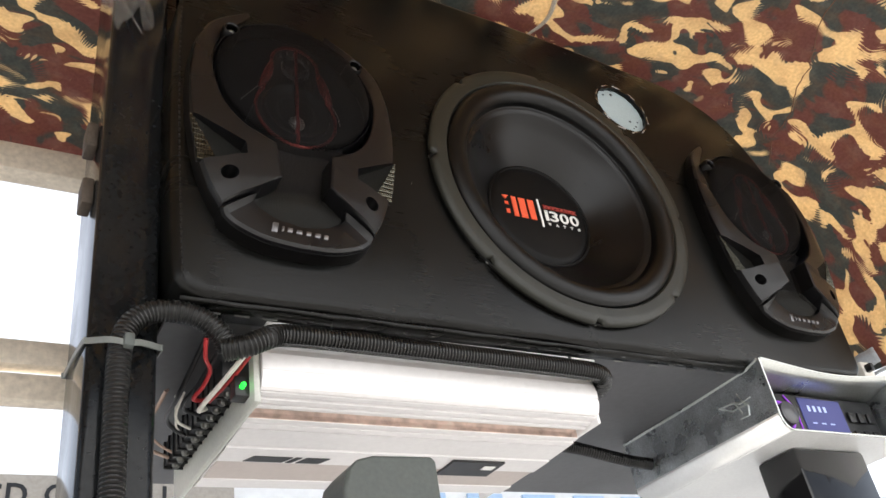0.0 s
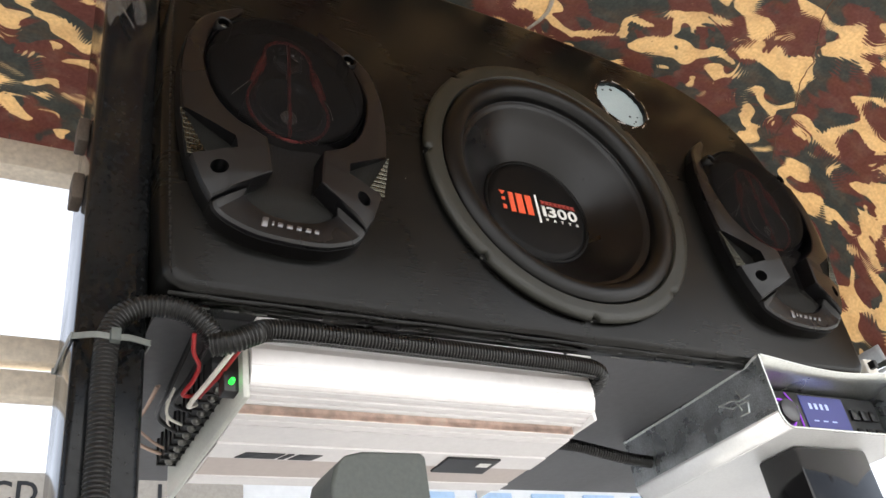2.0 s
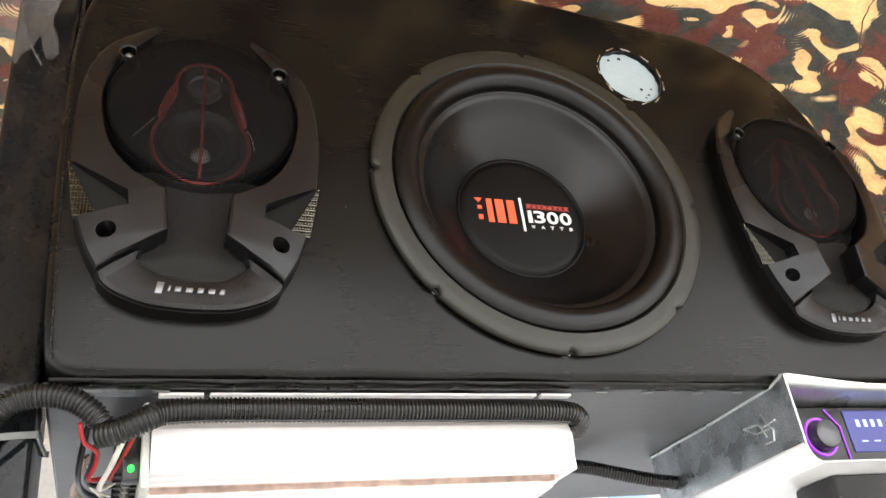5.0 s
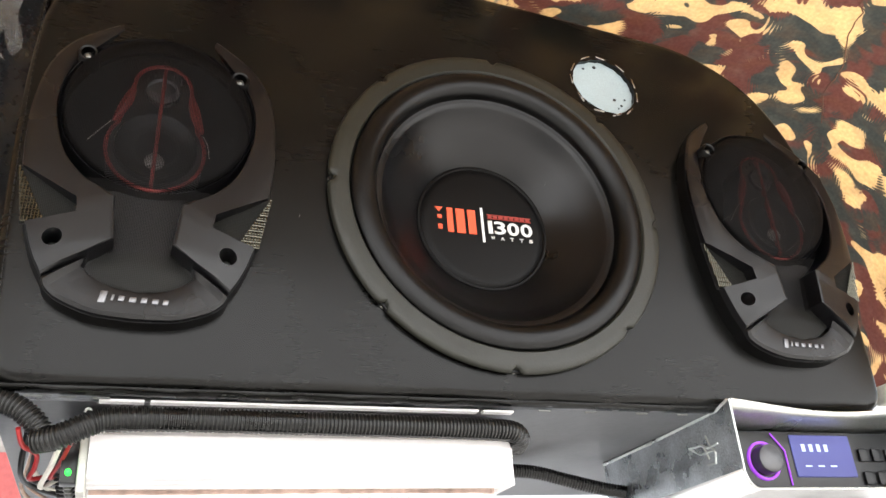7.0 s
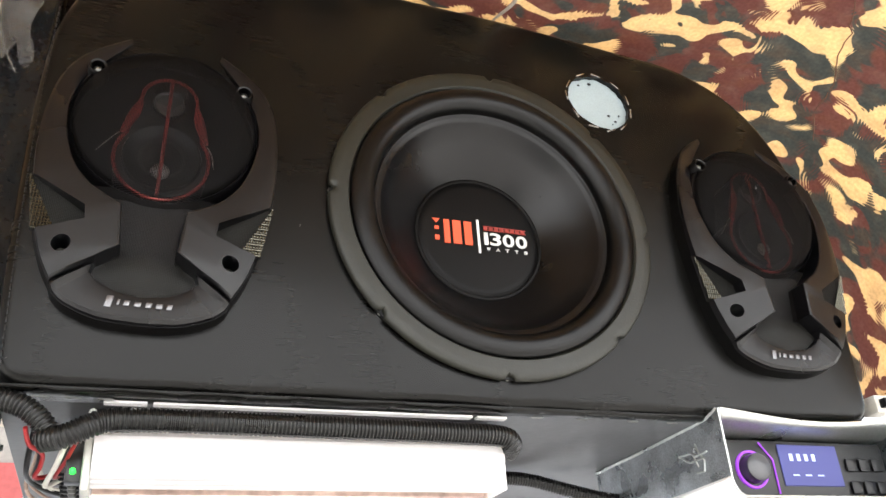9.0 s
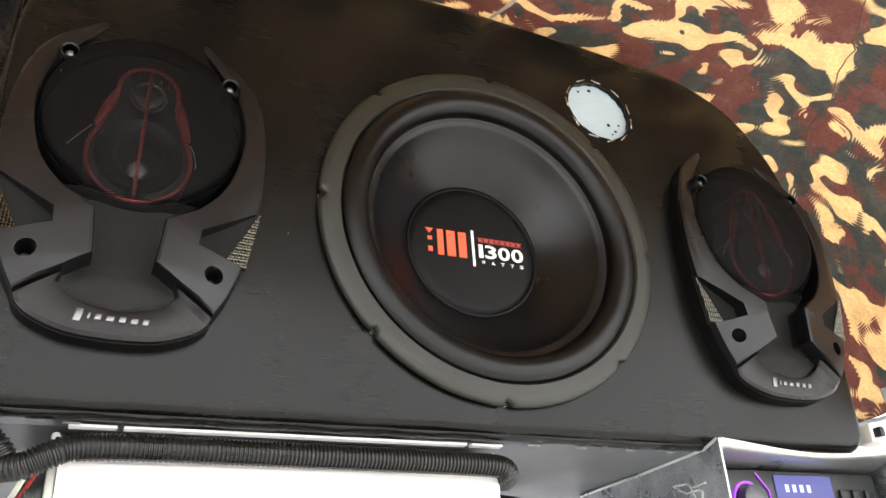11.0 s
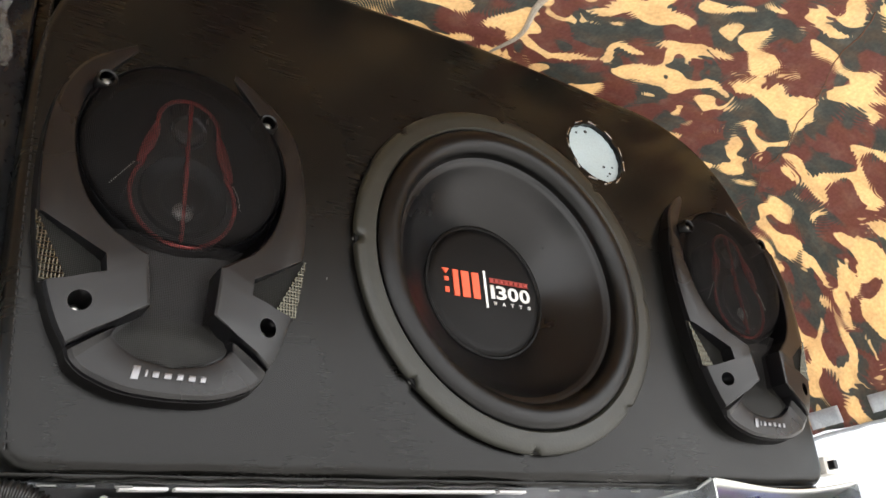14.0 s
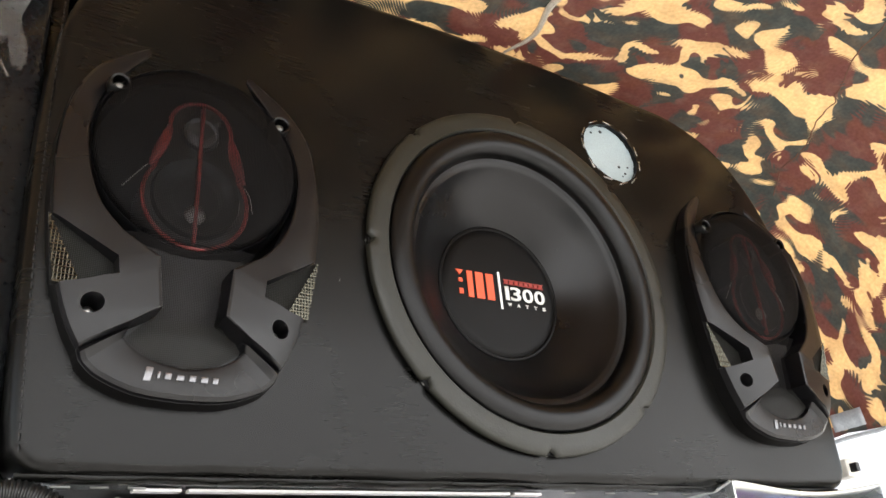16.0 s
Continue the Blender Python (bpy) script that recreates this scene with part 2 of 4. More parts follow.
STRIP = mat("dull_plastic_strip", (0.46, 0.42, 0.36), 0.45, 0, 0.3, 80)
FILM = mat("clear_plastic_film", (0.30, 0.29, 0.27), 0.25, 0, 0.2, 60)
FILM.node_tree.nodes["Principled BSDF"].inputs["Alpha"].default_value = 0.22
CAMO = camo_mat()
DISPLAY = glow("violet_display", (0.045, 0.05, 0.20), 0.10)
DISPLAY_TEXT = glow("lit_display_marks", (0.40, 0.47, 0.80), 0.2)
RINGLIGHT = glow("violet_ring_light", (0.30, 0.05, 0.62), 0.22)
GREENLED = glow("green_indicator", (0.02, 0.9, 0.05), 1.2)


# ---- building helpers ----
def thing(name, at, label, category, group="", kind=""):
    e = new(name)
    e.location = at
    e.empty_display_size = 0.02
    return tagged(e, label, category, group, kind)


def base_of(ob):
    v = Vector()
    while ob is not None:
        v += ob.location
        ob = ob.parent
    return v


def link_mesh(name, bm, material, smooth=True, angle=40):
    me = bpy.data.meshes.new(name)
    bmesh.ops.recalc_face_normals(bm, faces=bm.faces)
    if smooth:
        for f in bm.faces:
            f.smooth = True
        lim = radians(angle)
        for e in bm.edges:
            if len(e.link_faces) == 2 and e.calc_face_angle(0) > lim:
                e.smooth = False
    bm.to_mesh(me)
    bm.free()
    me.materials.append(material)
    return me


def part(name, bm, material, parent, label="", smooth=True, angle=40):
    """Links a bmesh given in world places as one mesh under a thing or a part."""
    bmesh.ops.translate(bm, vec=-base_of(parent), verts=bm.verts)
    ob = new(name, link_mesh(name, bm, material, smooth, angle))
    ob.parent = parent
    return tagged(ob, label)


def solid(name, bm, material, label, category, kind="", group="", smooth=True):
    """A top-level thing of a single mesh."""
    ob = new(name, link_mesh(name, bm, material, smooth))
    return tagged(ob, label, category, group, kind)


def box(x0, x1, y0, y1, z0, z1, bevel=0.0, bm=None, seg=2):
    own = bm is None
    b = bmesh.new()
    bmesh.ops.create_cube(b, size=1)
    for v in b.verts:
        v.co = Vector(((x0 + x1) / 2 + v.co.x * (x1 - x0), (y0 + y1) / 2 + v.co.y * (y1 - y0), (z0 + z1) / 2 + v.co.z * (z1 - z0)))
    if bevel:
        bmesh.ops.bevel(b, geom=list(b.edges), offset=bevel, segments=seg, profile=0.5, affect="EDGES")
    if own:
        return b
    return join(bm, b)


def join(bm, other):
    me = bpy.data.meshes.new("tmp")
    other.to_mesh(me)
    other.free()
    bm.from_mesh(me)
    bpy.data.meshes.remove(me)
    return bm


def spline(pts, n=8, closed=False):
    """Catmull-Rom through the points."""
    p = [Vector(q) for q in pts]
    out = []
    m = len(p)
    for i in range(m if closed else m - 1):
        a, b, c, d = (p[(i - 1) % m], p[i], p[(i + 1) % m], p[(i + 2) % m]) if closed else (p[max(i - 1, 0)], p[i], p[i + 1], p[min(i + 2, m - 1)])
        for k in range(n):
            t = k / n
            out.append(0.5 * ((2 * b) + (c - a) * t + (2 * a - 5 * b + 4 * c - d) * t * t + (3 * b - a - 3 * c + d) * t ** 3))
    if not closed:
        out.append(p[-1])
    return out


def resample(pts, step):
    out, left = [pts[0].copy()], step
    for a, b in zip(pts, pts[1:]):
        d = (b - a).length
        s = left
        while s <= d:
            out.append(a.lerp(b, s / d))
            s += step
        left = s - d
    return out


def tube(pts, r, seg=10, radii=None, caps=True, bm=None):
    bm = bm or bmesh.new()
    pts = [Vector(p) for p in pts]
    prev, up = None, Vector((0.13, 0.21, 0.97)).normalized()
    for i, p in enumerate(pts):
        d = (pts[min(i + 1, len(pts) - 1)] - pts[max(i - 1, 0)]).normalized()
        side = d.cross(up)
        if side.length < 0.05:
            side = d.cross(Vector((1, 0, 0)))
        side.normalize()
        up = side.cross(d).normalized()
        rr = radii[i] if radii else r
        ring = [bm.verts.new(p + rr * (math.cos(a) * side + math.sin(a) * up)) for a in (2 * math.pi * k / seg for k in range(seg))]
        if prev:
            for k in range(seg):
                bm.faces.new((prev[k], prev[(k + 1) % seg], ring[(k + 1) % seg], ring[k]))
        elif caps:
            bm.faces.new(ring)
        prev = ring
    if caps:
        bm.faces.new(prev)
    return bm


def ribbed(pts, r, pitch=0.0042, seg=14, n=10):
    """Corrugated hose: rings of larger and smaller girth along a smooth line."""
    line = resample(spline(pts, n), pitch / 4)
    rad = [r * (1.0, 0.985, 0.86, 0.86)[i % 4] for i in range(len(line))]
    return tube(line, r, seg, rad)


def revolve(profile, c, seg=96, bm=None, sx=1.0, sz=1.0):
    """Turns (radius, y) rows about the axis along y through c; sx and sz make it oval."""
    bm = bm or bmesh.new()
    prev = None
    for r, y in profile:
        if r < 1e-6:
            ring = [bm.verts.new((c[0], c[1] + y, c[2]))]
        else:
            ring = [bm.verts.new((c[0] + sx * r * math.cos(a), c[1] + y, c[2] + sz * r * math.sin(a))) for a in (2 * math.pi * k / seg for k in range(seg))]
        if prev:
            for k in range(seg):
                q = (k + 1) % seg
                if len(ring) == 1:
                    bm.faces.new((prev[k], prev[q], ring[0]))
                elif len(prev) == 1:
                    bm.faces.new((prev[0], ring[q], ring[k]))
                else:
                    bm.faces.new((prev[k], prev[q], ring[q], ring[k]))
        prev = ring
    return bm


def plate(loops, y0, y1, bm=None):
    """A flat plate in x and z with holes: the first loop is the outline. From y0 (front) to y1."""
    bm = bm or bmesh.new()
    for y in (y0, y1):
        edges = []
        for lp in loops:
            vs = [bm.verts.new((x, y, z)) for x, z in lp]
            edges += [bm.edges.new((vs[i], vs[(i + 1) % len(vs)])) for i in range(len(vs))]
        bmesh.ops.triangle_fill(bm, use_beauty=True, use_dissolve=False, edges=edges)
        if y == y0:
            first = [e for e in edges]
        else:
            for a, b in zip(first, edges):
                try:
                    bm.faces.new((a.verts[0], a.verts[1], b.verts[1], b.verts[0]))
                except ValueError:
                    pass
    return bm


def circle(cx, cz, rx, rz=None, n=48, rot=0.0):
    rz = rz or rx
    out = []
    for k in range(n):
        a = 2 * math.pi * k / n
        x, z = rx * math.cos(a), rz * math.sin(a)
        out.append((cx + x * math.cos(rot) - z * math.sin(rot), cz + x * math.sin(rot) + z * math.cos(rot)))
    return out


def carve(bm, cutters):
    """The bmesh less the cutting bodies."""
    for c in cutters:
        a, b = new("tmp_a", bpy.data.meshes.new("tmp_a")), new("tmp_b", bpy.data.meshes.new("tmp_b"))
        bmesh.ops.recalc_face_normals(bm, faces=bm.faces)
        bmesh.ops.recalc_face_normals(c, faces=c.faces)
        bm.to_mesh(a.data)
        c.to_mesh(b.data)
        bm.free()
        c.free()
        mod = a.modifiers.new("cut", "BOOLEAN")
        mod.operation, mod.object, mod.solver = "DIFFERENCE", b, "EXACT"
        me = bpy.data.meshes.new_from_object(a.evaluated_get(bpy.context.evaluated_depsgraph_get()))
        bm = bmesh.new()
        bm.from_mesh(me)
        for o in (a, b):
            d = o.data
            bpy.data.objects.remove(o)
            bpy.data.meshes.remove(d)
        bpy.data.meshes.remove(me)
    return bm


def lettering(text, height, at, width=None, thick=0.0002):
    """Raised letters facing -y, lower left corner at the place given, as a bmesh."""
    cu = bpy.data.curves.new("tmp_text", "FONT")
    cu.body, cu.size, cu.extrude, cu.resolution_u, cu.offset = text, 1.0, 0.0, 3, 0.018
    o = new("tmp_text", cu)
    me = bpy.data.meshes.new_from_object(o.evaluated_get(bpy.context.evaluated_depsgraph_get()))
    bm = bmesh.new()
    bm.from_mesh(me)
    bpy.data.objects.remove(o)
    bpy.data.curves.remove(cu)
    bpy.data.meshes.remove(me)
    xs, ys = [v.co.x for v in bm.verts], [v.co.y for v in bm.verts]
    sx = (width / (max(xs) - min(xs))) if width else height / (max(ys) - min(ys))
    sy = height / (max(ys) - min(ys))
    for v in bm.verts:
        v.co = Vector((at[0] + (v.co.x - min(xs)) * sx, at[1], at[2] + (v.co.y - min(ys)) * sy))
    ext = bmesh.ops.extrude_face_region(bm, geom=list(bm.faces))
    bmesh.ops.translate(bm, vec=(0, -thick, 0), verts=[g for g in ext["geom"] if isinstance(g, bmesh.types.BMVert)])
    return bm

# ---- setting ----
g = bmesh.new()
bmesh.ops.create_grid(g, x_segments=2, y_segments=2, size=400)
tagged(new("ground", link_mesh("ground", g, GROUND, False)), "pale dusty ground in full daylight", "ground", kind="structure")

HOOD = spline([(-1.12, 0, 2.00), (-1.06, 0, 2.07), (-0.95, 0, 2.125), (-0.6, 0, 2.160), (0.0, 0, 2.168), (0.28, 0, 2.160), (0.42, 0, 2.135), (0.50, 0, 2.085), (0.565, 0, 2.00), (0.604, 0, 1.90), (0.622, 0, 1.822)], 12)


# unseen hood front: FRONT and EDGE set how much light reaches the panel
FRONT, BACK, EDGE = -0.76, 0.42, -0.24


def drape(x, y, z):
    """How far the canvas hangs off its line: broad sags, creases and the drop at the back."""
    w = noise.noise(Vector((x * 3, y * 3, z * 2))) * 0.009 + noise.noise(Vector((x * 9 + 5, y * 6, z * 9))) * 0.004
    d = (x + z * 0.4) * 0.80 - y * 0.55 + 0.03 * noise.noise(Vector((x * 4, y * 4, 7)))
    w += 0.0035 * max(0.0, 1 - abs((d * 5.5) % 1 - 0.5) * 9)
    back = max(0.0, (y - 0.25) / 0.17)
    return w, w - 0.045 * back * back


def hood_z(x):
    p = min(HOOD, key=lambda q: abs(q.x - x))
    return p.z


def hood():
    """A canvas hood over hoops, closed on one side by its own drop."""
    bm = bmesh.new()
    lay = bm.loops.layers.uv.new("uv")
    line = resample(HOOD, 0.011)
    rows, ny = [], 132
    for i, p in enumerate(line):
        row = []
        for j in range(ny + 1):
            y = FRONT + (BACK - FRONT) * j / ny
            w, dz = drape(p.x, y, p.z)
            row.append(bm.verts.new((p.x + w * 0.6, y, p.z + dz)))
        rows.append(row)
    for i in range(len(rows) - 1):
        for j in range(ny):
            f = bm.faces.new((rows[i][j], rows[i + 1][j], rows[i + 1][j + 1], rows[i][j + 1]))
            for lp, (s, t) in zip(f.loops, ((i, j), (i + 1, j), (i + 1, j + 1), (i, j + 1))):
                lp[lay].uv = (s * 0.011, FRONT + 0.56 + (BACK - FRONT) * t / ny)
    # unseen front of the drop, cut away to let light onto the panel
    bmesh.ops.delete(bm, geom=[f for f in bm.faces if f.calc_center_median().x > 0.3 and f.calc_center_median().y < EDGE - 0.9 * max(0.0, f.calc_center_median().z - 1.9)], context="FACES")
    T = thing("canvas_hood", (0, -0.3, 2.17), "camouflage printed canvas hood in ochre, maroon and green", "canopy")
    ob = part("canvas", bm, CAMO, T)
    m = ob.modifiers.new("thickness", "SOLIDIFY")
    m.thickness, m.offset = 0.0015, 1
    he = tube([(0.6215 + 0.0015 * math.sin(k), EDGE + (BACK - EDGE) * k / 60, 1.8235 + 0.003 * noise.noise(Vector((k * 0.31, 2, 0)))) for k in range(61)], 0.0028, 8)
    part("hem", he, TAPE, T, "rolled pale canvas hem")
    seam = []
    for k in range(41):
        y = -0.20 + 0.27 * k / 40
        x = 0.452 + (y - 0.02) * (0.42 if y > -0.08 else 0.50) + 0.004 * math.sin(k * 0.5)
        w, dz = drape(x, y, hood_z(x))
        seam.append((x + w * 0.6, y, hood_z(x) + dz - 0.0006))
    part("seam", tube(seam, 0.0008, 6), SEAM, T, "stitched dark seam")
    cord = []
    for k in range(31):
        x, y = 0.041 + 0.006 * math.sin(k * 0.35), -0.12 + 0.16 * k / 30
        w, dz = drape(x, y, hood_z(x))
        cord.append((x, y, hood_z(x) + dz - 0.0020))
    part("loose_strip", tube(cord, 0.0026, 8, [0.0012 + 0.0024 * math.sin(math.pi * (k / 30) ** 0.7) for k in range(31)]), STRIP, T, "pale loose plastic strip along the canvas")
    return T


hood()

# seam of the canvas and tape on its hem
for y0, y1, z in ((0.118, 0.164, 1.833), (0.046, 0.076, 1.834)):
    b = bmesh.new()
    n = 8
    rows = [[b.verts.new((0.6160 - 0.0035 * math.sin(k * 2.1) * 0.3 - dz * 0.2, y0 + (y1 - y0) * k / n, z + dz)) for k in range(n + 1)] for dz in (0.0, 0.012, 0.022)]
    for a, c in zip(rows, rows[1:]):
        for k in range(n):
            b.faces.new((a[k], a[k + 1], c[k + 1], c[k]))
    o = solid("tape_strip", b, TAPE, "grey adhesive tape stuck along the canvas hem", "tape", group="tape on the hem")
    o.modifiers.new("t", "SOLIDIFY").thickness = 0.0006


def rail(x0, x1, y0, y1, z0, z1, label):
    return solid("wooden_rail", box(x0, x1, y0, y1, z0, z1, 0.003), WOOD, label, "rail", group="wooden rails")


rail(-1.4, -0.386, 0.345, 0.375, 2.075, 2.112, "weathered pale wooden rail under the canvas")
rail(-1.4, -0.386, 0.350, 0.372, 1.838, 1.866, "weathered pale wooden rail behind the post")
rail(-1.4, -0.386, 0.356, 0.378, 1.803, 1.832, "weathered grey-brown wooden rail behind the post")

# the building across the way
shop = thing("shop_front", (0, 4, 0), "white sunlit shop front with a beige sign band", "building")
part("wall", box(-6, 9, 4.0, 4.2, 0, 3.08, 0.01), WALLMAT, shop)
part("panel", box(-1.6, -0.68, 3.93, 3.955, 2.42, 2.64, 0.004), REDPANEL, shop, "red painted panel")
sign = part("sign_board", box(-3.0, 0.95, 3.96, 3.996, 2.55, 3.06, 0.004), SIGNMAT, shop, "beige sign board with dark lettering")
for ch, x, w in (("C", -0.275, 0.095), ("D", -0.160, 0.095), (",", -0.050, 0.02), ("C", 0.010, 0.095), ("U", 0.50, 0.09)):
    part("letter", lettering(ch, 0.11 if ch != "," else 0.04, (x, 3.958, 2.905 if ch != "," else 2.89), w, 0.004), BLACK, sign)
for k in range(6):
    part("panel", box(1.6 + k * 0.42, 1.86 + k * 0.42, 3.975, 3.996, 2.55, 3.02, 0.004), BLUE, shop, "blue painted panel")

# unseen wall, added behind the camera to throw sunlight onto the box front
bounce = thing("house_wall", (0, -4.5, 0), "pale unseen wall added behind the camera to bounce sunlight", "building", kind="structure")
part("wall", box(-9, 9, -4.7, -4.5, 0, 4.3, 0.01), WALLMAT, bounce)

# ---- post ----
post = thing("post", (-0.404, 0.06, 0), "upright black gloss painted steel post beside the speaker box", "post")
part("tube", box(-0.4255, -0.379, 0.038, 0.125, 0.0, 2.15, 0.005, seg=4), POSTPAINT, post)
for z in (1.842, 1.898):
    part("hinge_lug", box(-0.4345, -0.4258, 0.058, 0.078, z - 0.012, z + 0.012, 0.0015), LUG, post, "rusty brown hinge lug")

# cable tie round post and conduit
loop = spline([(-0.4270, 0.125, 1.719), (-0.4276, 0.08, 1.711), (-0.4276, 0.040, 1.703), (-0.4255, 0.0350, 1.701), (-0.4150, 0.0185, 1.6945), (-0.4045, 0.0130, 1.691), (-0.3940, 0.0185, 1.6945), (-0.3790, 0.0350, 1.701), (-0.3766, 0.0385, 1.7015), (-0.3766, 0.08, 1.708), (-0.3766, 0.12, 1.715), (-0.3790, 0.1275, 1.717), (-0.4240, 0.1275, 1.719), (-0.4270, 0.125, 1.719)], 4)
tie = bmesh.new()
rows = [[tie.verts.new((p.x, p.y, p.z + d)) for d in (-0.0022, -0.0016, 0.0016, 0.0022)] for p in loop]
for a, b in zip(rows, rows[1:]):
    for q in range(3):
        tie.faces.new((a[q], a[q + 1], b[q + 1], b[q]))
tie_ob = thing("cable_tie", (-0.404, 0.03, 1.70), "grey plastic cable tie round post and conduit", "cable tie")
part("strap", tie, TIEGREY, tie_ob).modifiers.new("t", "SOLIDIFY").thickness = 0.0012
part("head", box(-0.4070, -0.4005, 0.0085, 0.0150, 1.6865, 1.6960, 0.0012), GREYPLASTIC, tie_ob)

# ---- speaker box ----
BX = thing("speaker_box", (0, 0.2, 1.727), "black leatherette speaker box with one rounded side", "speaker box")
OUT = [(-0.355, 1.7285), (-0.3660, 1.7315), (-0.3735, 1.7390), (-0.3772, 1.751), (-0.380, 1.80), (-0.382, 1.90), (-0.380, 1.985), (-0.372, 2.045), (-0.345, 2.100), (-0.29, 2.130), (-0.16, 2.141), (0.0, 2.140), (0.15, 2.130), (0.240, 2.119), (0.307, 2.084), (0.350, 2.0235), (0.3695, 1.946), (0.374, 1.87), (0.372, 1.80), (0.3705, 1.753), (0.3675, 1.740), (0.3595, 1.7320), (0.348, 1.7285)]


def offset_loop(pts, d):
    out = []
    for i, (x, z) in enumerate(pts):
        (x0, z0), (x1, z1) = pts[i - 1], pts[(i + 1) % len(pts)]
        tx, tz = x1 - x0, z1 - z0
        ln = math.hypot(tx, tz)
        out.append((x + d * tz / ln, z - d * tx / ln))
    return out


def frayed(loop):
    cx, cz = sum(p[0] for p in loop) / len(loop), sum(p[1] for p in loop) / len(loop)
    out = []
    for x, z in loop:
        s = 1 + 0.05 * noise.noise(Vector((x * 90, 0, z * 90))) + 0.03 * noise.noise(Vector((x * 300, 4, z * 300)))
        out.append((cx + (x - cx) * s, cz + (z - cz) * s))
    return out


def speaker_box():
    line = [(p.x, p.z) for p in spline([(x, 0, z) for x, z in OUT], 6)]
    line += [(0.348 - 0.703 * k / 24, 1.7285 + 0.0006 * math.sin(k * 1.9)) for k in range(1, 24)]
    r = 0.009
    loops = []
    for k in range(6):
        a = math.pi / 2 * k / 5
        loops.append((offset_loop(line, r * (1 - math.sin(a))), 0.005 + r * (1 - math.cos(a))))
    loops.append((line, 0.06))
    bm = bmesh.new()
    rings = [[bm.verts.new((x, y, z)) for x, z in lp] for lp, y in loops]
    n = len(line)
    for a, b in zip(rings, rings[1:]):
        for i in range(n):
            bm.faces.new((a[i], a[(i + 1) % n], b[(i + 1) % n], b[i]))
    edges = [bm.edges.get((rings[0][i], rings[0][(i + 1) % n])) for i in range(n)]
    for c in (circle(0, 1.9, 0.1385, n=72), circle(-0.2835, 1.925, 0.074, 0.088), circle(0.2810, 1.925, 0.074, 0.088), frayed(circle(0.1295, 2.0525, 0.0345, 0.0315, 64, radians(-20)))):
        vs = [bm.verts.new((x, 0.005, z)) for x, z in c]
        edges += [bm.edges.new((vs[i], vs[(i + 1) % len(vs)])) for i in range(len(vs))]
        ws = [bm.verts.new((x, 0.026, z)) for x, z in c]
        for i in range(len(vs)):
            bm.faces.new((vs[i], vs[(i + 1) % len(vs)], ws[(i + 1) % len(vs)], ws[i]))
    bmesh.ops.triangle_fill(bm, use_beauty=True, use_dissolve=False, edges=edges)
    part("front_panel", bm, LEATHER, BX, angle=30)
    # carcass behind the padded front
    c = bmesh.new()
    inner = offset_loop(line, 0.004)
    a, b = [c.verts.new((x, 0.06, z)) for x, z in inner], [c.verts.new((x, 0.36, z)) for x, z in inner]
    for i in range(n):
        c.faces.new((a[i], a[(i + 1) % n], b[(i + 1) % n], b[i]))
    c.faces.new(b)
    part("carcass", c, LEATHER, BX)
    part("side_board", box(-0.3785, -0.366, 0.062, 0.355, 1.738, 2.150, 0.002), LEATHER, BX)
    part("top_board", box(-0.3655, 0.20, 0.062, 0.355, 2.1385, 2.149, 0.002), LEATHER, BX)
    # folded hem under the front edge, wavy
    h = bmesh.new()
    prev = None
    for k in range(81):
        x = -0.372 + 0.728 * k / 80
        w = 0.0016 * math.sin(k * 0.9) + 0.0012 * math.sin(k * 2.3 + 1)
        row = [h.verts.new((x, y, z)) for y, z in ((0.010, 1.7288), (0.0125 + w * 0.3, 1.7266 + w * 0.4), (0.0155 + w * 0.4, 1.7256 + w * 0.2), (0.0355 - 0.016 * min(1, k / 50), 1.7255))]
        if prev:
            for i in range(3):
                h.faces.new((prev[i], prev[i + 1], row[i + 1], row[i]))
        prev = row
    hem = part("folded_hem", h, LEATHER, BX, "stapled folded leatherette hem")
    hem.modifiers.new("t", "SOLIDIFY").thickness = 0.0008
    for x in (-0.352, -0.331, -0.310, 0.02, 0.062, 0.11, 0.15):
        part("staple", box(x, x + 0.011, 0.0200, 0.0210, 1.7236, 1.7250, 0.0003, seg=1), DULL, BX)
    part("bottom_board", box(-0.3745, 0.346, 0.0150, 0.368, 1.7262, 1.7281, 0.0006, seg=1), UNDER, BX, "satin grey underside board")
    # seam stitches along the upright left edge
    s0 = new("stitch", link_mesh("stitch", box(-0.0006, 0.0006, -0.0005, 0.0005, -0.0022, 0.0022, 0.0004, seg=1), GRILLE))
    s0.parent = BX
    for k in range(52):
        o = s0 if k == 0 else s0.copy()
        if k:
            scene.collection.objects.link(o)
            o.parent = BX
        z = 1.742 + k * 0.006
        x = -0.3715 - 0.005 * math.sin((z - 1.73) * 7.5)
        o.location = Vector((x, 0.0054, z)) - BX.location
    part("chip", plate([[(-0.1749, 1.8688), (-0.1743, 1.8694), (-0.1738, 1.8714), (-0.1744, 1.8706)]], 0.0046, 0.0060), TIEGREY, BX, "tiny pale chip in the covering", smooth=False)
    # port: pale board behind an oval cut with staples round it
    pb = plate([circle(0.1310, 2.0535, 0.041, 0.038, 32)], 0.0100, 0.0150)
    part("port_board", pb, BOARD, BX, "pale painted board showing in the oval cut", smooth=False)
    for x, z, r in ((0.155, 2.040, 0.0016), (0.160, 2.048, 0.0012), (0.148, 2.046, 0.0018), (0.151, 2.036, 0.001), (0.131, 2.083, 0.0022), (0.118, 2.079, 0.0015)):
        part("speck", plate([circle(x - 0.006, z - 0.005, r, r * 0.8, 10)], 0.0096, 0.0101), GRILLE, BX, smooth=False)
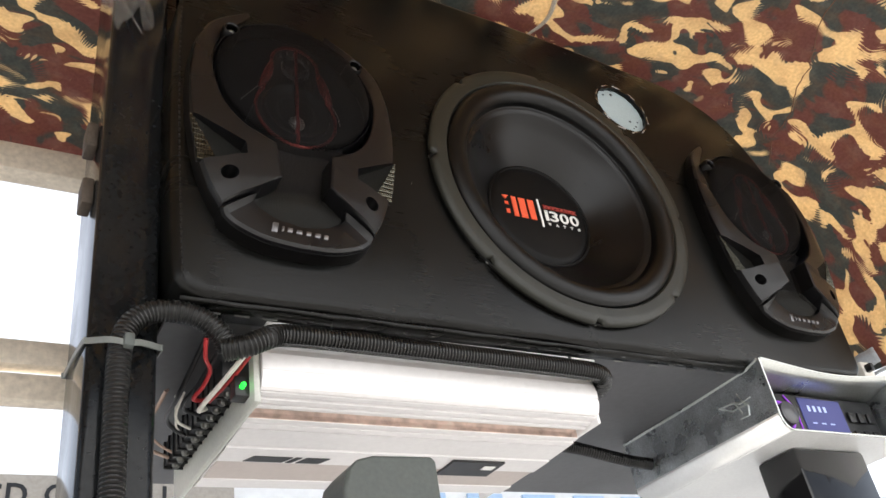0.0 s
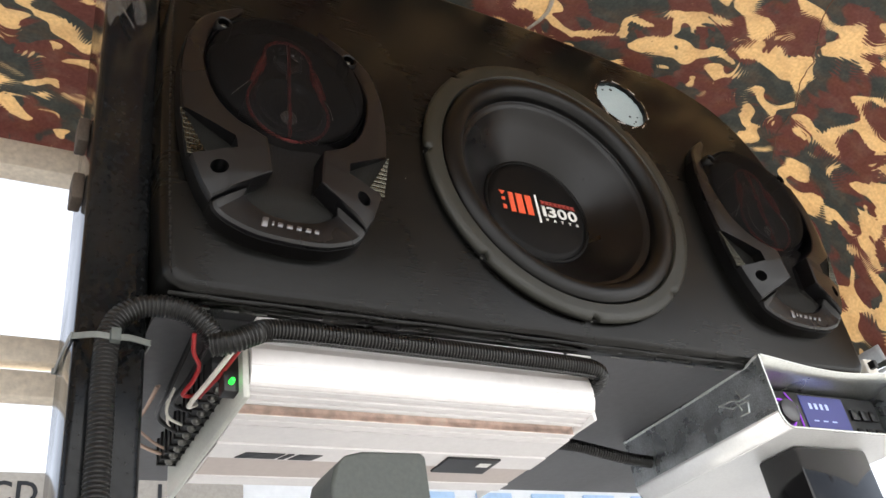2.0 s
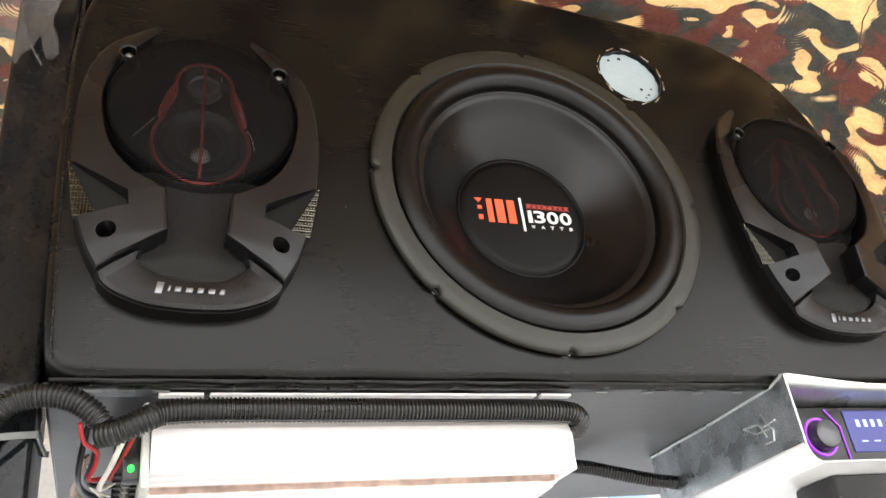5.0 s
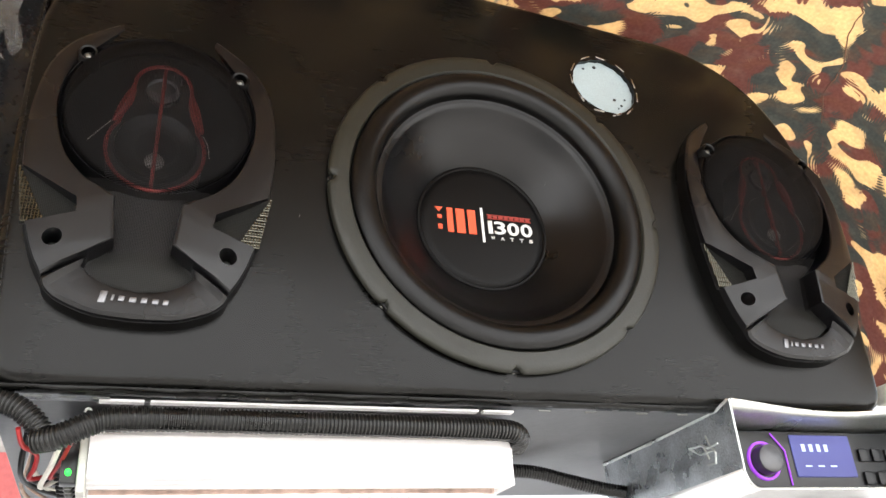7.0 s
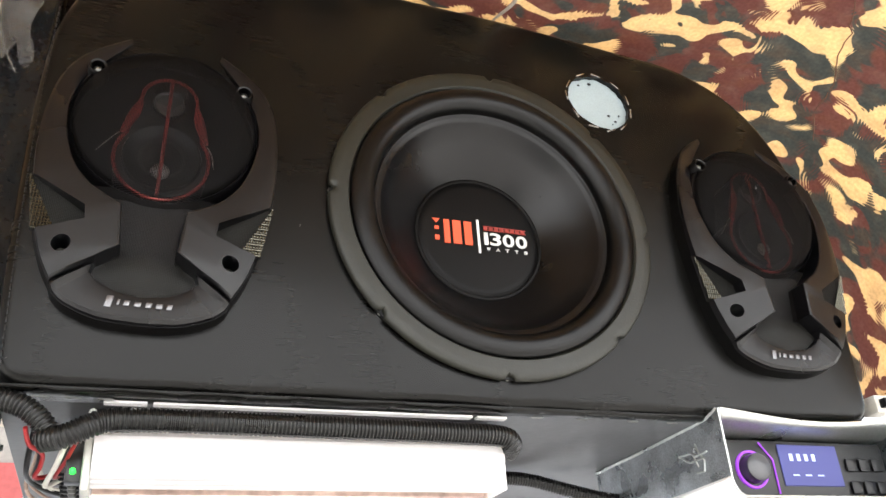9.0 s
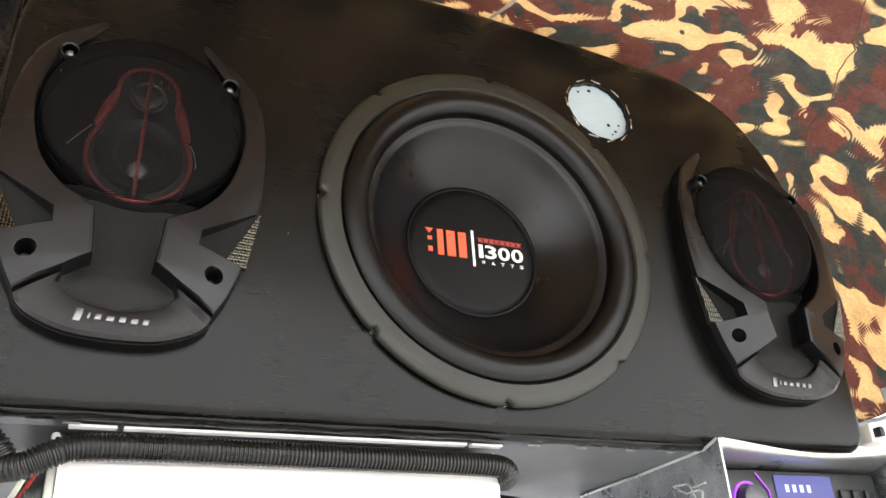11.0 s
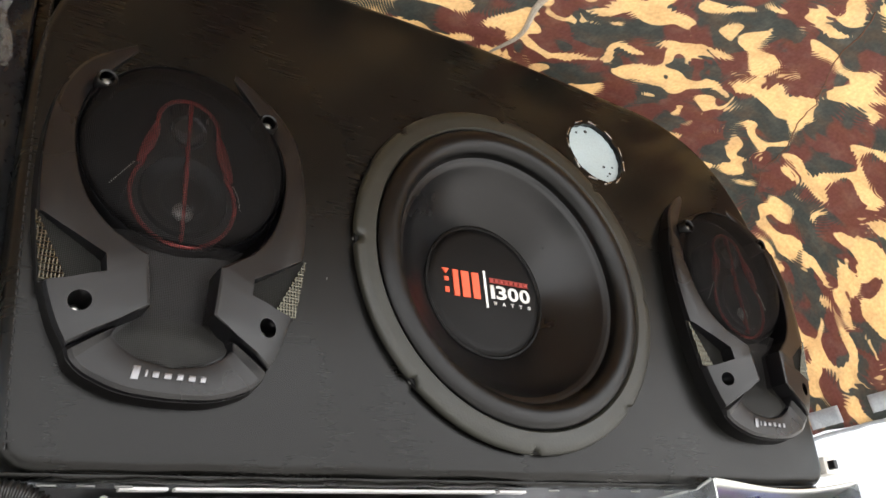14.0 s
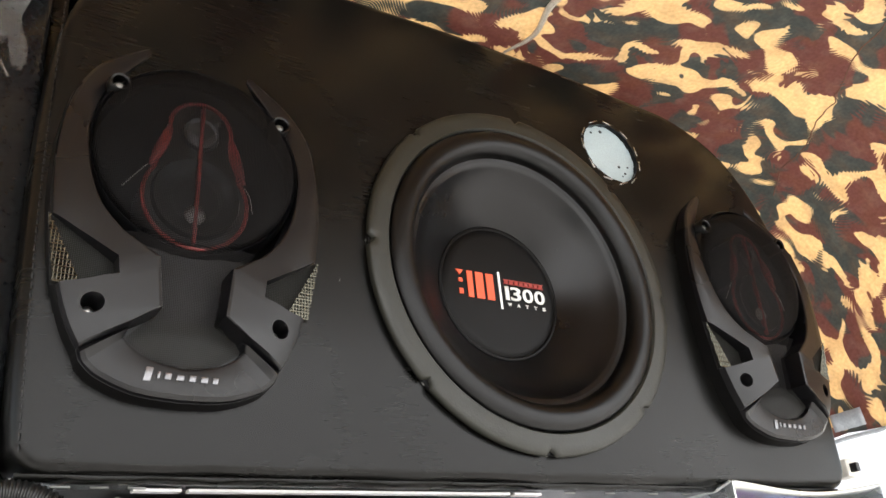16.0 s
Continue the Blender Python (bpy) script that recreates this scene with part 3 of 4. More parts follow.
    for k in range(11):
        a = 2 * math.pi * (k + 0.3 * random.random()) / 11
        rot = radians(-20)
        rx, rz = 0.0368, 0.0338
        x, z = rx * math.cos(a), rz * math.sin(a)
        tx, tz = -rx * math.sin(a), rz * math.cos(a)
        ang = math.atan2(tz, tx) + rot + random.uniform(-0.25, 0.25)
        b = box(-0.0055, 0.0055, -0.0005, 0.0005, -0.0006, 0.0006, 0.0002, seg=1)
        bmesh.ops.rotate(b, cent=(0, 0, 0), matrix=Matrix.Rotation(-ang, 3, "Y"), verts=b.verts)
        bmesh.ops.translate(b, vec=(0.1295 + x * math.cos(rot) - z * math.sin(rot), 0.0046, 2.0525 + x * math.sin(rot) + z * math.cos(rot)), verts=b.verts)
        part("staple", b, SILVER, BX)


speaker_box()


# ---- subwoofer ----
def subwoofer():
    S = thing("subwoofer", (0, 0, 1.9), "large black subwoofer with printed dust cap in the box", "subwoofer")
    C = (0, 0, 1.9)
    bm = bmesh.new()
    prof = [(0.1355, 0.004), (0.1348, -0.0020), (0.1365, -0.0040), (0.1440, -0.0039), (0.1508, -0.0034), (0.1526, -0.0018), (0.1532, 0.0012), (0.1505, 0.0016)]
    seg, prev = 288, None
    for k in range(seg + 1):
        a = 2 * math.pi * k / seg
        d = min(abs((math.degrees(a) - 87.7 + 22.5) % 45 - 22.5), 9)
        dent = max(0.0, 1 - (d / 1.5) ** 4)
        ring = []
        for r, y in prof:
            ring.append(((r - 0.0046 * dent * (r > 0.148)) * math.cos(a), y, 1.9 + (r - 0.0046 * dent * (r > 0.148)) * math.sin(a)))
        ring = [bm.verts.new(v) for v in ring]
        if prev:
            for i in range(len(prof) - 1):
                bm.faces.new((prev[i], prev[i + 1], ring[i + 1], ring[i]))
        prev = ring
    bmesh.ops.remove_doubles(bm, verts=bm.verts, dist=1e-5)
    part("gasket_ring", bm, GASKET, S, "grey rubber gasket ring with eight notches")
    part("basket_flange", revolve([(0.1360, 0.0070), (0.1360, 0.0018), (0.1512, 0.0018), (0.1516, 0.0024), (0.1516, 0.0070)], C, 144), RUBBER, S, "black steel flange under the gasket")
    # half-roll surround
    pr = [(0.1352, 0.012), (0.1346, -0.0015)]
    for k in range(17):
        a = math.pi * k / 16
        pr.append((0.1230 + 0.0112 * math.cos(a), (-0.0012 if k < 8 else 0.0042 - 0.0054 * math.sin(a)) - 0.0066 * math.sin(a)))
    pr += [(0.1112, 0.0060), (0.1085, 0.0068)]
    part("surround", revolve(pr, C), RUBBER, S, "black rubber half-roll surround")
    part("cone", revolve([(0.1128, 0.0058), (0.1122, 0.0054), (0.1060, 0.0084), (0.1042, 0.0098), (0.1034, 0.0116), (0.09, 0.0222), (0.075, 0.0342), (0.0640, 0.0432), (0.0605, 0.0470)], C), CONE, S, "smooth charcoal cone")
    cap = part("dust_cap", revolve([(0.0632, 0.0448), (0.0622, 0.0434), (0.0606, 0.0432), (0.0594, 0.0444), (0.0582, 0.0436), (0.0560, 0.0424), (0.052, 0.0420), (0.0, 0.0418)], C), CAPMAT, S, "black dust cap with orange and white print")
    Y = 0.0412

    def zz(z):
        return 1.8832 + (z - 1.8755) * 0.865

    def slab(x0, x1, z0, z1, m, name):
        part(name, box(x0 + 0.005, x1 + 0.005, Y - 0.0003, Y + 0.0008, zz(z0), zz(z1)), m, cap, smooth=False)

    # orange logo as plain upright bars
    for x0, x1 in ((-0.0405, -0.0350), (-0.0318, -0.0238), (-0.0206, -0.0132)):
        slab(x0, x1, 1.8835, 1.9115, ORANGE, "logo_block")
    part("logo_mark", plate([[(-0.0465, zz(1.9115)), (-0.0390, zz(1.9115)), (-0.0428, zz(1.9060))]], Y - 0.0003, Y + 0.0008), ORANGE, cap, smooth=False)
    slab(-0.0495, -0.0455, 1.8985, 1.9025, ORANGE, "logo_mark")
    slab(-0.0495, -0.0455, 1.8860, 1.8915, ORANGE, "logo_mark")
    slab(-0.0078, -0.0056, 1.8755, 1.9155, WHITE, "divider_bar")
    slab(-0.0015, 0.0420, 1.9082, 1.9088, REDPRINT, "red_line")
    slab(-0.0015, 0.0420, 1.9036, 1.9042, REDPRINT, "red_line")
    for k in range(8):
        slab(-0.0010 + k * 0.0054, 0.0030 + k * 0.0054, 1.9046, 1.9078, REDPRINT, "red_mark")
    for ch, x, w in (("1", -0.0014, 0.0042), ("3", 0.0045, 0.0112), ("0", 0.0174, 0.0117), ("0", 0.0306, 0.0117)):
        part("digit", lettering(ch, 0.0130, (x + 0.005, Y + 0.0004, zz(1.8862)), w, 0.0007), WHITE, cap, "white printed digit", smooth=False)
    for k, ch in enumerate("WATTS"):
        part("letter", lettering(ch, 0.0032, (0.0055 + k * 0.0094, Y + 0.0004, zz(1.8795)), 0.0036, 0.0007), WHITE, cap, smooth=False)
    # screws in the notches
    for k in range(8):
        a = radians(87.7 + 45 * k)
        x, z = 0.1500 * math.cos(a), 1.9 + 0.1500 * math.sin(a)
        part("screw", revolve([(0.0, 0.0025), (0.0012, 0.0028), (0.0022, 0.0038), (0.0024, 0.012)], (x, 0, z), 12), DULL, S)


subwoofer()


# ---- coaxial speakers ----
def coaxial(cx):
    """An oval three-way speaker with a horned grille, facing -y."""
    cz = 1.9
    K = thing("coaxial_speaker", (cx, 0.005, cz), "black oval three-way speaker with horned plastic grille", "car speaker", "coaxial speakers on the box")
    # stations round one half: outer edge, inner edge, height of the outer and of the inner edge
    ST = [
        ((0, -0.1300), (0, -0.1100), -0.0124, -0.0120),
        ((0.027, -0.1280), (0.018, -0.1070), -0.0124, -0.0120),
        ((0.048, -0.1205), (0.030, -0.1010), -0.0122, -0.0120),
        ((0.0575, -0.1130), (0.0365, -0.0950), -0.0115, -0.0122),
        ((0.0602, -0.1078), (0.0352, -0.0908), -0.0138, -0.0170),
        ((0.0612, -0.1050), (0.0345, -0.0888), -0.0118, -0.0135),
        ((0.0622, -0.1030), (0.0335, -0.0872), -0.0158, -0.0238),
        ((0.0700, -0.0880), (0.0190, -0.0780), -0.0160, -0.0265),
        ((0.0780, -0.0630), (0.0225, -0.0450), -0.0155, -0.0255),
        ((0.0850, -0.0250), (0.0440, -0.0300), -0.0145, -0.0205),
        ((0.0880, 0.0100), (0.0615, -0.0060), -0.0130, -0.0165),
        ((0.0868, 0.0450), (0.0705, 0.0300), -0.0115, -0.0130),
        ((0.0800, 0.0780), (0.0685, 0.0600), -0.0085, -0.0095),
        ((0.0645, 0.1065), (0.0580, 0.0880), -0.0015, -0.0025),
        ((0.0370, 0.1305), (0.0350, 0.1235), 0.0044, 0.0042),
    ]
    sub, last = 6, len(ST) - 1
    Os = spline([(s[0][0], 0, s[0][1]) for s in ST], sub)
    Isp = spline([(s[1][0], 0, s[1][1]) for s in ST], sub)

    def along(a, b, k):
        return a + (b - a) * k / sub

    Is = [Vector((along(ST[i][1][0], ST[i + 1][1][0], k), 0, along(ST[i][1][1], ST[i + 1][1][1], k))) for i in range(last) for k in range(sub)] + [Isp[-1]]
    Ho = [along(ST[i][2], ST[i + 1][2], k) for i in range(last) for k in range(sub)] + [ST[last][2]]
    Hi = [along(ST[i][3], ST[i + 1][3], k) for i in range(last) for k in range(sub)] + [ST[last][3]]
    for j in range(len(Is)):
        if j < 15 or j > 52:
            Is[j] = Isp[j]

    bm = bmesh.new()
    rows = []
    for sgn in (-1, 1):
        idx = range(len(Os) - 1, -1, -1) if sgn < 0 else range(1, len(Os))
        for j in idx:
            o, i, a, b = Os[j], Is[j], Ho[j], Hi[j]
            w = i - o
            L = max(w.length, 1e-4)
            e = min(0.0035, L * 0.25)
            lip = min(0.0012, L * 0.1)
            pts = [(o - w * (0.0004 / L), 0.0066), (o, min(a + 0.006, 0.0060)), (o + w * (e * 0.25 / L), a + 0.0016), (o + w * (e / L), a), (o + w * 0.40, a + (b - a) * 0.55), (i - w * (lip * 2 / L), b), (i - w * (lip * 0.5 / L), b + 0.0005), (i, b + 0.0022), (i, 0.0066)]
            rows.append([bm.verts.new((cx + sgn * p.x, y, cz + p.z)) for p, y in pts])
    for a, b in zip(rows, rows[1:]):
        for q in range(len(a) - 1):
            bm.faces.new((a[q], a[q + 1], b[q + 1], b[q]))
        bm.faces.new((a[-1], a[0], b[0], b[-1]))
    bm.faces.new(rows[0])
    bm.faces.new(rows[-1])
    cut = []
    WIN = [(0.0965, -0.0130), (0.0880, -0.0210), (0.0680, -0.0345), (0.0465, -0.0480), (0.0450, -0.0595), (0.0640, -0.0650), (0.0800, -0.0680), (0.0965, -0.0690)]
    for sgn in (-1, 1):
        cut.append(plate([[(cx + sgn * x, cz + z) for x, z in WIN]], -0.05, -0.0080))
        cut.append(plate([circle(cx + sgn * 0.0575, cz - 0.0790, 0.0064, n=24)], -0.05, 0.0050))
    bm = carve(bm, cut)
    frame_part = part("grille_frame", bm, GRILLE, K, "dark grey plastic horned grille frame", angle=24)
    # black basket edge under the grille
    bs = bmesh.new()
    prev = None
    ring = [Os[j] for j in range(72, 0, -1)]
    ring = [Vector((-p.x, 0, p.z)) for p in ring] + Os[:73]
    for p in ring:
        d = Vector((p.x, 0, p.z * 0.8)).normalized()
        row = [bs.verts.new((cx + q.x, y, cz + q.z)) for q, y in ((p - d * 0.003, 0.0064), (p - d * 0.003, -0.0080), (p + d * 0.0002, -0.0074), (p + d * 0.0008, -0.0010), (p + d * 0.0013, 0.0064))]
        if prev:
            for q in range(4):
                bs.faces.new((prev[q], prev[q + 1], row[q + 1], row[q]))
        prev = row
    part("basket_edge", bs, CAPMAT, K, "black basket edge under the grille")
    # silver logo as plain rounded bars, the first one taller
    x = cx - 0.0236
    for w, h, dz, gap in ((0.0046, 0.0088, -0.0022, 0.0030), (0.0018, 0.0046, 0, 0.0026), (0.0040, 0.0042, 0, 0.0030), (0.0046, 0.0038, 0, 0.0030), (0.0040, 0.0042, 0, 0.0030), (0.0044, 0.0040, 0, 0.0028), (0.0036, 0.0042, 0, 0.0)):
        b = box(x, x + w, -0.0131, -0.0095, cz - 0.1180 + dz, cz - 0.1180 + dz + h, 0.0006, seg=2)
        for v in b.verts:
            v.co.x += (v.co.z - cz + 0.1180) * 0.18
        part("logo_bar", b, LOGO, frame_part)
        x += w + gap
    # side windows: bright woven wire outside, dark perforated floor inside
    for sgn in (-1, 1):
        w = bmesh.new()
        for k in range(20):
            z = -0.0660 + 0.0023 * k
            t = (z + 0.0660) / 0.0445
            if t > 0.97:
                break
            xa, xb = 0.0640 + 0.0232 * t, 0.0795 + 0.0080 * t
            tube([(cx + sgn * xa, -0.0122 + 0.0006 * (k % 2), cz + z), (cx + sgn * xb, -0.0122 + 0.0006 * (k % 2), cz + z)], 0.00062, 5, bm=w)
        for k in range(11):
            x = 0.0648 + 0.0021 * k
            t1 = min(1, (x - 0.0640) / 0.0232)
            t0 = max(0.0, (x - 0.0795) / 0.0080)
            if t1 - t0 > 0.04:
                tube([(cx + sgn * x, -0.0120, cz - 0.0660 + 0.0445 * t0), (cx + sgn * x, -0.0120, cz - 0.0660 + 0.0445 * t1)], 0.00062, 5, bm=w)
        part("wire_mesh", w, WIREMESH, K, "pale woven wire mesh in the side window")
        fl = [(0.0870, -0.0215), (0.0680, -0.0342), (0.0468, -0.0482), (0.0453, -0.0593), (0.0640, -0.0647), (0.0800, -0.0676)]
        part("window_mesh", plate([[(cx + sgn * x, cz + z) for x, z in fl]], -0.0098, -0.0095), MESH_EYE, K, "dark perforated floor of the side window", smooth=False)
        part("window_back", plate([[(cx + sgn * x, cz + z) for x, z in fl]], -0.0086, -0.0081), BLACK, K, smooth=False)
    # neck and eye mesh
    nk = bmesh.new()
    prev = None
    for k in range(27):
        z = -0.1105 + 0.086 * k / 26
        hw = 0.001 + 0.034 * math.sqrt(max(0, (z + 0.1105) / 0.0155)) if z < -0.095 else (0.0362 - 0.0155 * min(1, (z + 0.095) / 0.016) if z < -0.045 else 0.025 + (z + 0.045) * 0.9)
        row = []
        for q in range(11):
            u = -1 + q / 5
            row.append(nk.verts.new((cx + hw * u, -0.0090 - 0.0065 * (1 - u * u) * max(0.35, 1 - abs(z + 0.091) / 0.03), cz + z)))
        if prev:
            for q in range(10):
                nk.faces.new((prev[q], prev[q + 1], row[q + 1], row[q]))
        prev = row
    top = nk.copy()
    bmesh.ops.delete(nk, geom=[v for v in nk.verts if v.co.z > cz - 0.0765], context="VERTS")
    bmesh.ops.delete(top, geom=[v for v in top.verts if v.co.z < cz - 0.0815], context="VERTS")
    part("lower_mesh", nk, MESH_EYE, K, "perforated metal mesh of the lower eye")
    part("neck_mesh", top, MESH_DARK, K, "black mesh of the neck")
    part("neck_back", box(cx - 0.036, cx + 0.036, -0.004, 0.0060, cz - 0.112, cz - 0.03), BLACK, K, smooth=False)
    # round mesh dome, of two fine layers
    prof = [(0.0690, 0.000), (0.0686, -0.0100), (0.066, -0.0138), (0.056, -0.0172), (0.045, -0.0190), (0.02, -0.0212), (0, -0.0217)]
    part("mesh_dome", revolve(prof, (cx, 0, cz + 0.039), 64), MESH_DARK, K, "fine black perforated mesh dome")
    part("mesh_backing", revolve([(r * 0.997, y + 0.0005) for r, y in prof], (cx, 0, cz + 0.039), 64), MESH_DARK, K)
    part("rim", revolve([(0.0688, 0.0060), (0.0688, -0.0085), (0.0702, -0.0105), (0.0716, -0.0085), (0.0730, 0.0060)], (cx, 0, cz + 0.039), 72), GRILLE_DARK, K)
    part("cone", revolve([(0.0735, 0.0060), (0.068, 0.002), (0.062, 0.008), (0.03, 0.033), (0.0, 0.043)], (cx, 0, cz + 0.028), 48, sz=1.1), CAPMAT, K)
    # tweeter bridge: pear-shaped red rim over a black body
    half = [(0.0348 * math.sin(a), 0.0063 - 0.0348 * math.cos(a)) for a in (math.pi * k / 16 * 0.70 for k in range(17))]
    half += [(0.0262, 0.0375), (0.0228, 0.0500), (0.0212, 0.0590)] + [(0.0212 * math.cos(a), 0.0615 + 0.0215 * math.sin(a)) for a in (math.pi / 2 * k / 6 for k in range(1, 7))]
    half = [(p.x, p.z) for p in spline([(x, 0, z) for x, z in half], 2)]
    pear = [(cx + x, cz + z) for x, z in half] + [(cx - x, cz + z) for x, z in reversed(half[1:-1])]
    body = plate([pear], -0.0092, 0.02)
    bridge = part("tweeter_bridge", body, BLACK, K, "black tweeter bridge with red rim", smooth=False)
    ring = [Vector((x, -0.0097, z)) for x, z in pear]
    part("red_rim", tube(ring + ring[:2], 0.0015, 8), RED, bridge)
    for sgn in (-1, 1):
        flank = spline([(cx + sgn * 0.0318, -0.0104, cz + 0.0260), (cx + sgn * 0.0272, -0.0107, cz + 0.0370), (cx + sgn * 0.0230, -0.0107, cz + 0.0500), (cx + sgn * 0.0208, -0.0102, cz + 0.0600)], 4)
        part("red_flank", tube(flank, 0.0022, 8, [0.0011 + 0.0030 * math.sin(math.pi * k / (len(flank) - 1)) for k in range(len(flank))]), RED, bridge)
    part("red_bar", box(cx - 0.0013, cx + 0.0013, -0.0133, -0.0090, cz - 0.0262, cz + 0.0790, 0.0006), RED, bridge)
    part("mid_dome", revolve([(0.0300, -0.0090), (0.0285, -0.0125), (0.0265, -0.0118), (0.0235, -0.0098), (0.016, -0.0090), (0.010, -0.0100), (0, -0.0105)], (cx, 0, cz + 0.0080), 40), GRILLE_DARK, bridge)
    part("silver_dome", revolve([(0.0072, -0.0095), (0.0062, -0.0115), (0.0036, -0.0127), (0, -0.0130)], (cx, 0, cz - 0.0040), 24), DOME, bridge)
    part("upper_dome", revolve([(0.0130, -0.0090), (0.0122, -0.0125), (0.010, -0.0112), (0.006, -0.0120), (0, -0.0125)], (cx, 0, cz + 0.0577), 32), ACCENT, bridge)
    for k in range(5):
        a = radians(40 + 25 * k)
        part("vent_fin", box(cx + 0.0165 * math.cos(a) - 0.0007, cx + 0.0165 * math.cos(a) + 0.0007, -0.0118, -0.0091, cz + 0.0600 + 0.0165 * math.sin(a) - 0.0022, cz + 0.0600 + 0.0165 * math.sin(a) + 0.0022, 0.0004, seg=1), ACCENT, bridge)
    for sgn in (-1, 1):
        ends = ((-0.0335, 0.0255), (-0.0400, 0.0165), (-0.0474, 0.0058)) if sgn < 0 else ((0.0325, 0.0240), (0.0365, 0.0165), (0.0386, 0.0053))
        part("lead_wire", tube(spline([(cx + x, -0.0105, cz + z) for x, z in ends], 5), 0.0004, 6), LEAD, K)
        # upper fixing ears with their screws, and the screws in the wings
        x, z = cx + sgn * 0.0565, cz + 0.0815
        part("screw", revolve([(0.0, -0.0118), (0.0018, -0.0114), (0.0034, -0.0100), (0.0036, 0.0060)], (x, 0.0, z - 0.001), 16), DULL, K)
        part("screw_cup", revolve([(0.0050, -0.0060), (0.0052, -0.0135), (0.0064, -0.0142), (0.0074, -0.0125), (0.0080, 0.0060)], (x, 0, z), 20), RUBBER, K)
        part("screw", revolve([(0.0, -0.0080), (0.0024, -0.0076), (0.0036, -0.0065), (0.0038, 0.0060)], (cx + sgn * 0.0575, 0.0, cz - 0.0805), 16), SILVER, K)
    return K


left_speaker = coaxial(-0.2845)
copy_thing(left_speaker, pose(0.2780, 0.005, 1.8975, 0, 0.8, 0))
left_speaker.matrix_basis = pose(-0.2848, 0.005, 1.8985, 0, 2.0, 0)


# ---- amplifier under the box ----
def amplifier():
    A = thing("amplifier", (-0.156, 0.13, 1.724), "white finned aluminium amplifier hung under the box", "amplifier")
    prof = [(0.048, 1.7225), (0.048, 1.7075), (0.030, 1.7065), (0.0272, 1.7010), (0.0280, 1.6890), (0.0288, 1.6885), (0.0288, 1.6872), (0.0281, 1.6868), (0.0288, 1.6830), (0.0318, 1.6768), (0.0345, 1.6752)]
    # narrow fins under the front, a slot, more fins, then the lower face
    for y, z, w in ((0.0350, 1.6745, 0.0075), (0.0430, 1.6728, 0.0072), (0.0506, 1.6715, 0.0052)):
        prof += [(y, z + 0.0035), (y + 0.0013, z + 0.0035), (y + 0.0016, z), (y + w - 0.0003, z - 0.0006)]
    prof += [(0.0560, 1.6755), (0.0660, 1.6755), (0.0663, 1.6672), (0.0720, 1.6668)]
    for y, z, w in ((0.0723, 1.6662, 0.0074), (0.0800, 1.6655, 0.0318)):
        prof += [(y, z + 0.0024), (y + 0.0012, z + 0.0024), (y + 0.0015, z), (y + w - 0.0003, z - 0.0008)]
    prof += [(0.1120, 1.6658), (0.1132, 1.6658), (0.1137, 1.6638), (0.1405, 1.6634), (0.1415, 1.6648), (0.1800, 1.6648), (0.1810, 1.6634), (0.2010, 1.6640), (0.2060, 1.6660), (0.2080, 1.6760), (0.2350, 1.6820), (0.2420, 1.6900), (0.2420, 1.7225)]
    bm = bmesh.new()
    ends = []
    for x in (-0.309, -0.0035):
        ends.append([bm.verts.new((x, y, z)) for y, z in prof])
    n = len(prof)
    for i in range(n):
        bm.faces.new((ends[0][i], ends[0][(i + 1) % n], ends[1][(i + 1) % n], ends[1][i]))
    for e in ends:
        bm.faces.new(e)
    body = part("heat_sink", bm, ALU, A, "white anodised finned heat sink", smooth=False)
    part("recess_strip", box(-0.3075, -0.005, 0.0651, 0.0661, 1.6678, 1.6750), ALU_BACK, A, "polished recessed strip with reflections painted in tan", smooth=False)
    for x0, x1 in ((-0.306, -0.277), (-0.273, -0.030), (-0.026, 0.0)):
        part("mounting_flange", box(x0, x1, 0.0232, 0.0300, 1.7228, 1.7248, 0.0004, seg=1), ALU, A, "thin white mounting flange")
    part("end_plate", box(-0.3150, -0.3092, 0.031, 0.246, 1.6640, 1.7215, 0.0025), ENDCAP, A, "pale grey plastic end cap")
    part("end_plate", box(-0.0032, 0.0005, 0.036, 0.240, 1.6690, 1.7215, 0.0015), ALU, A)
    term = part("terminal_block", box(-0.330, -0.3138, 0.055, 0.215, 1.6850, 1.7070, 0.0015), BLACK, A, "black terminal strip with screws")
    for k in range(11):
        y = 0.065 + 0.0142 * k
        sc = revolve([(0, -0.0036), (0.0024, -0.0031), (0.0037, -0.0012), (0.0040, 0.004)], (0, 0, 0), 12)
        sc.transform(Matrix.Translation((-0.3225, y, 1.6850)) @ Matrix.Rotation(radians(90), 4, "X"))
        part("terminal_screw", sc, DULL, term, "dull steel terminal screw")
        part("divider", box(-0.3315, -0.3145, y + 0.0062, y + 0.0080, 1.6832, 1.7075, 0.0005, seg=1), BLACK, term)
    part("indicator", revolve([(0, -0.0026), (0.0013, -0.0021), (0.0020, 0.0), (0.0020, 0.006)], (-0.3205, 0.036, 1.6787), 16), GREENLED, A, "lit green indicator lamp")
    part("indicator_holder", box(-0.3255, -0.3138, 0.0395, 0.0525, 1.6720, 1.7000, 0.001), BLACK, A)
    # added strip, coloured as the darker reflection across the lower face
    part("lower_band", box(-0.3075, -0.005, 0.1420, 0.1795, 1.6640, 1.6647), ALU_BAND, A, "taupe strip painting a darker reflection along the lower face", smooth=False)
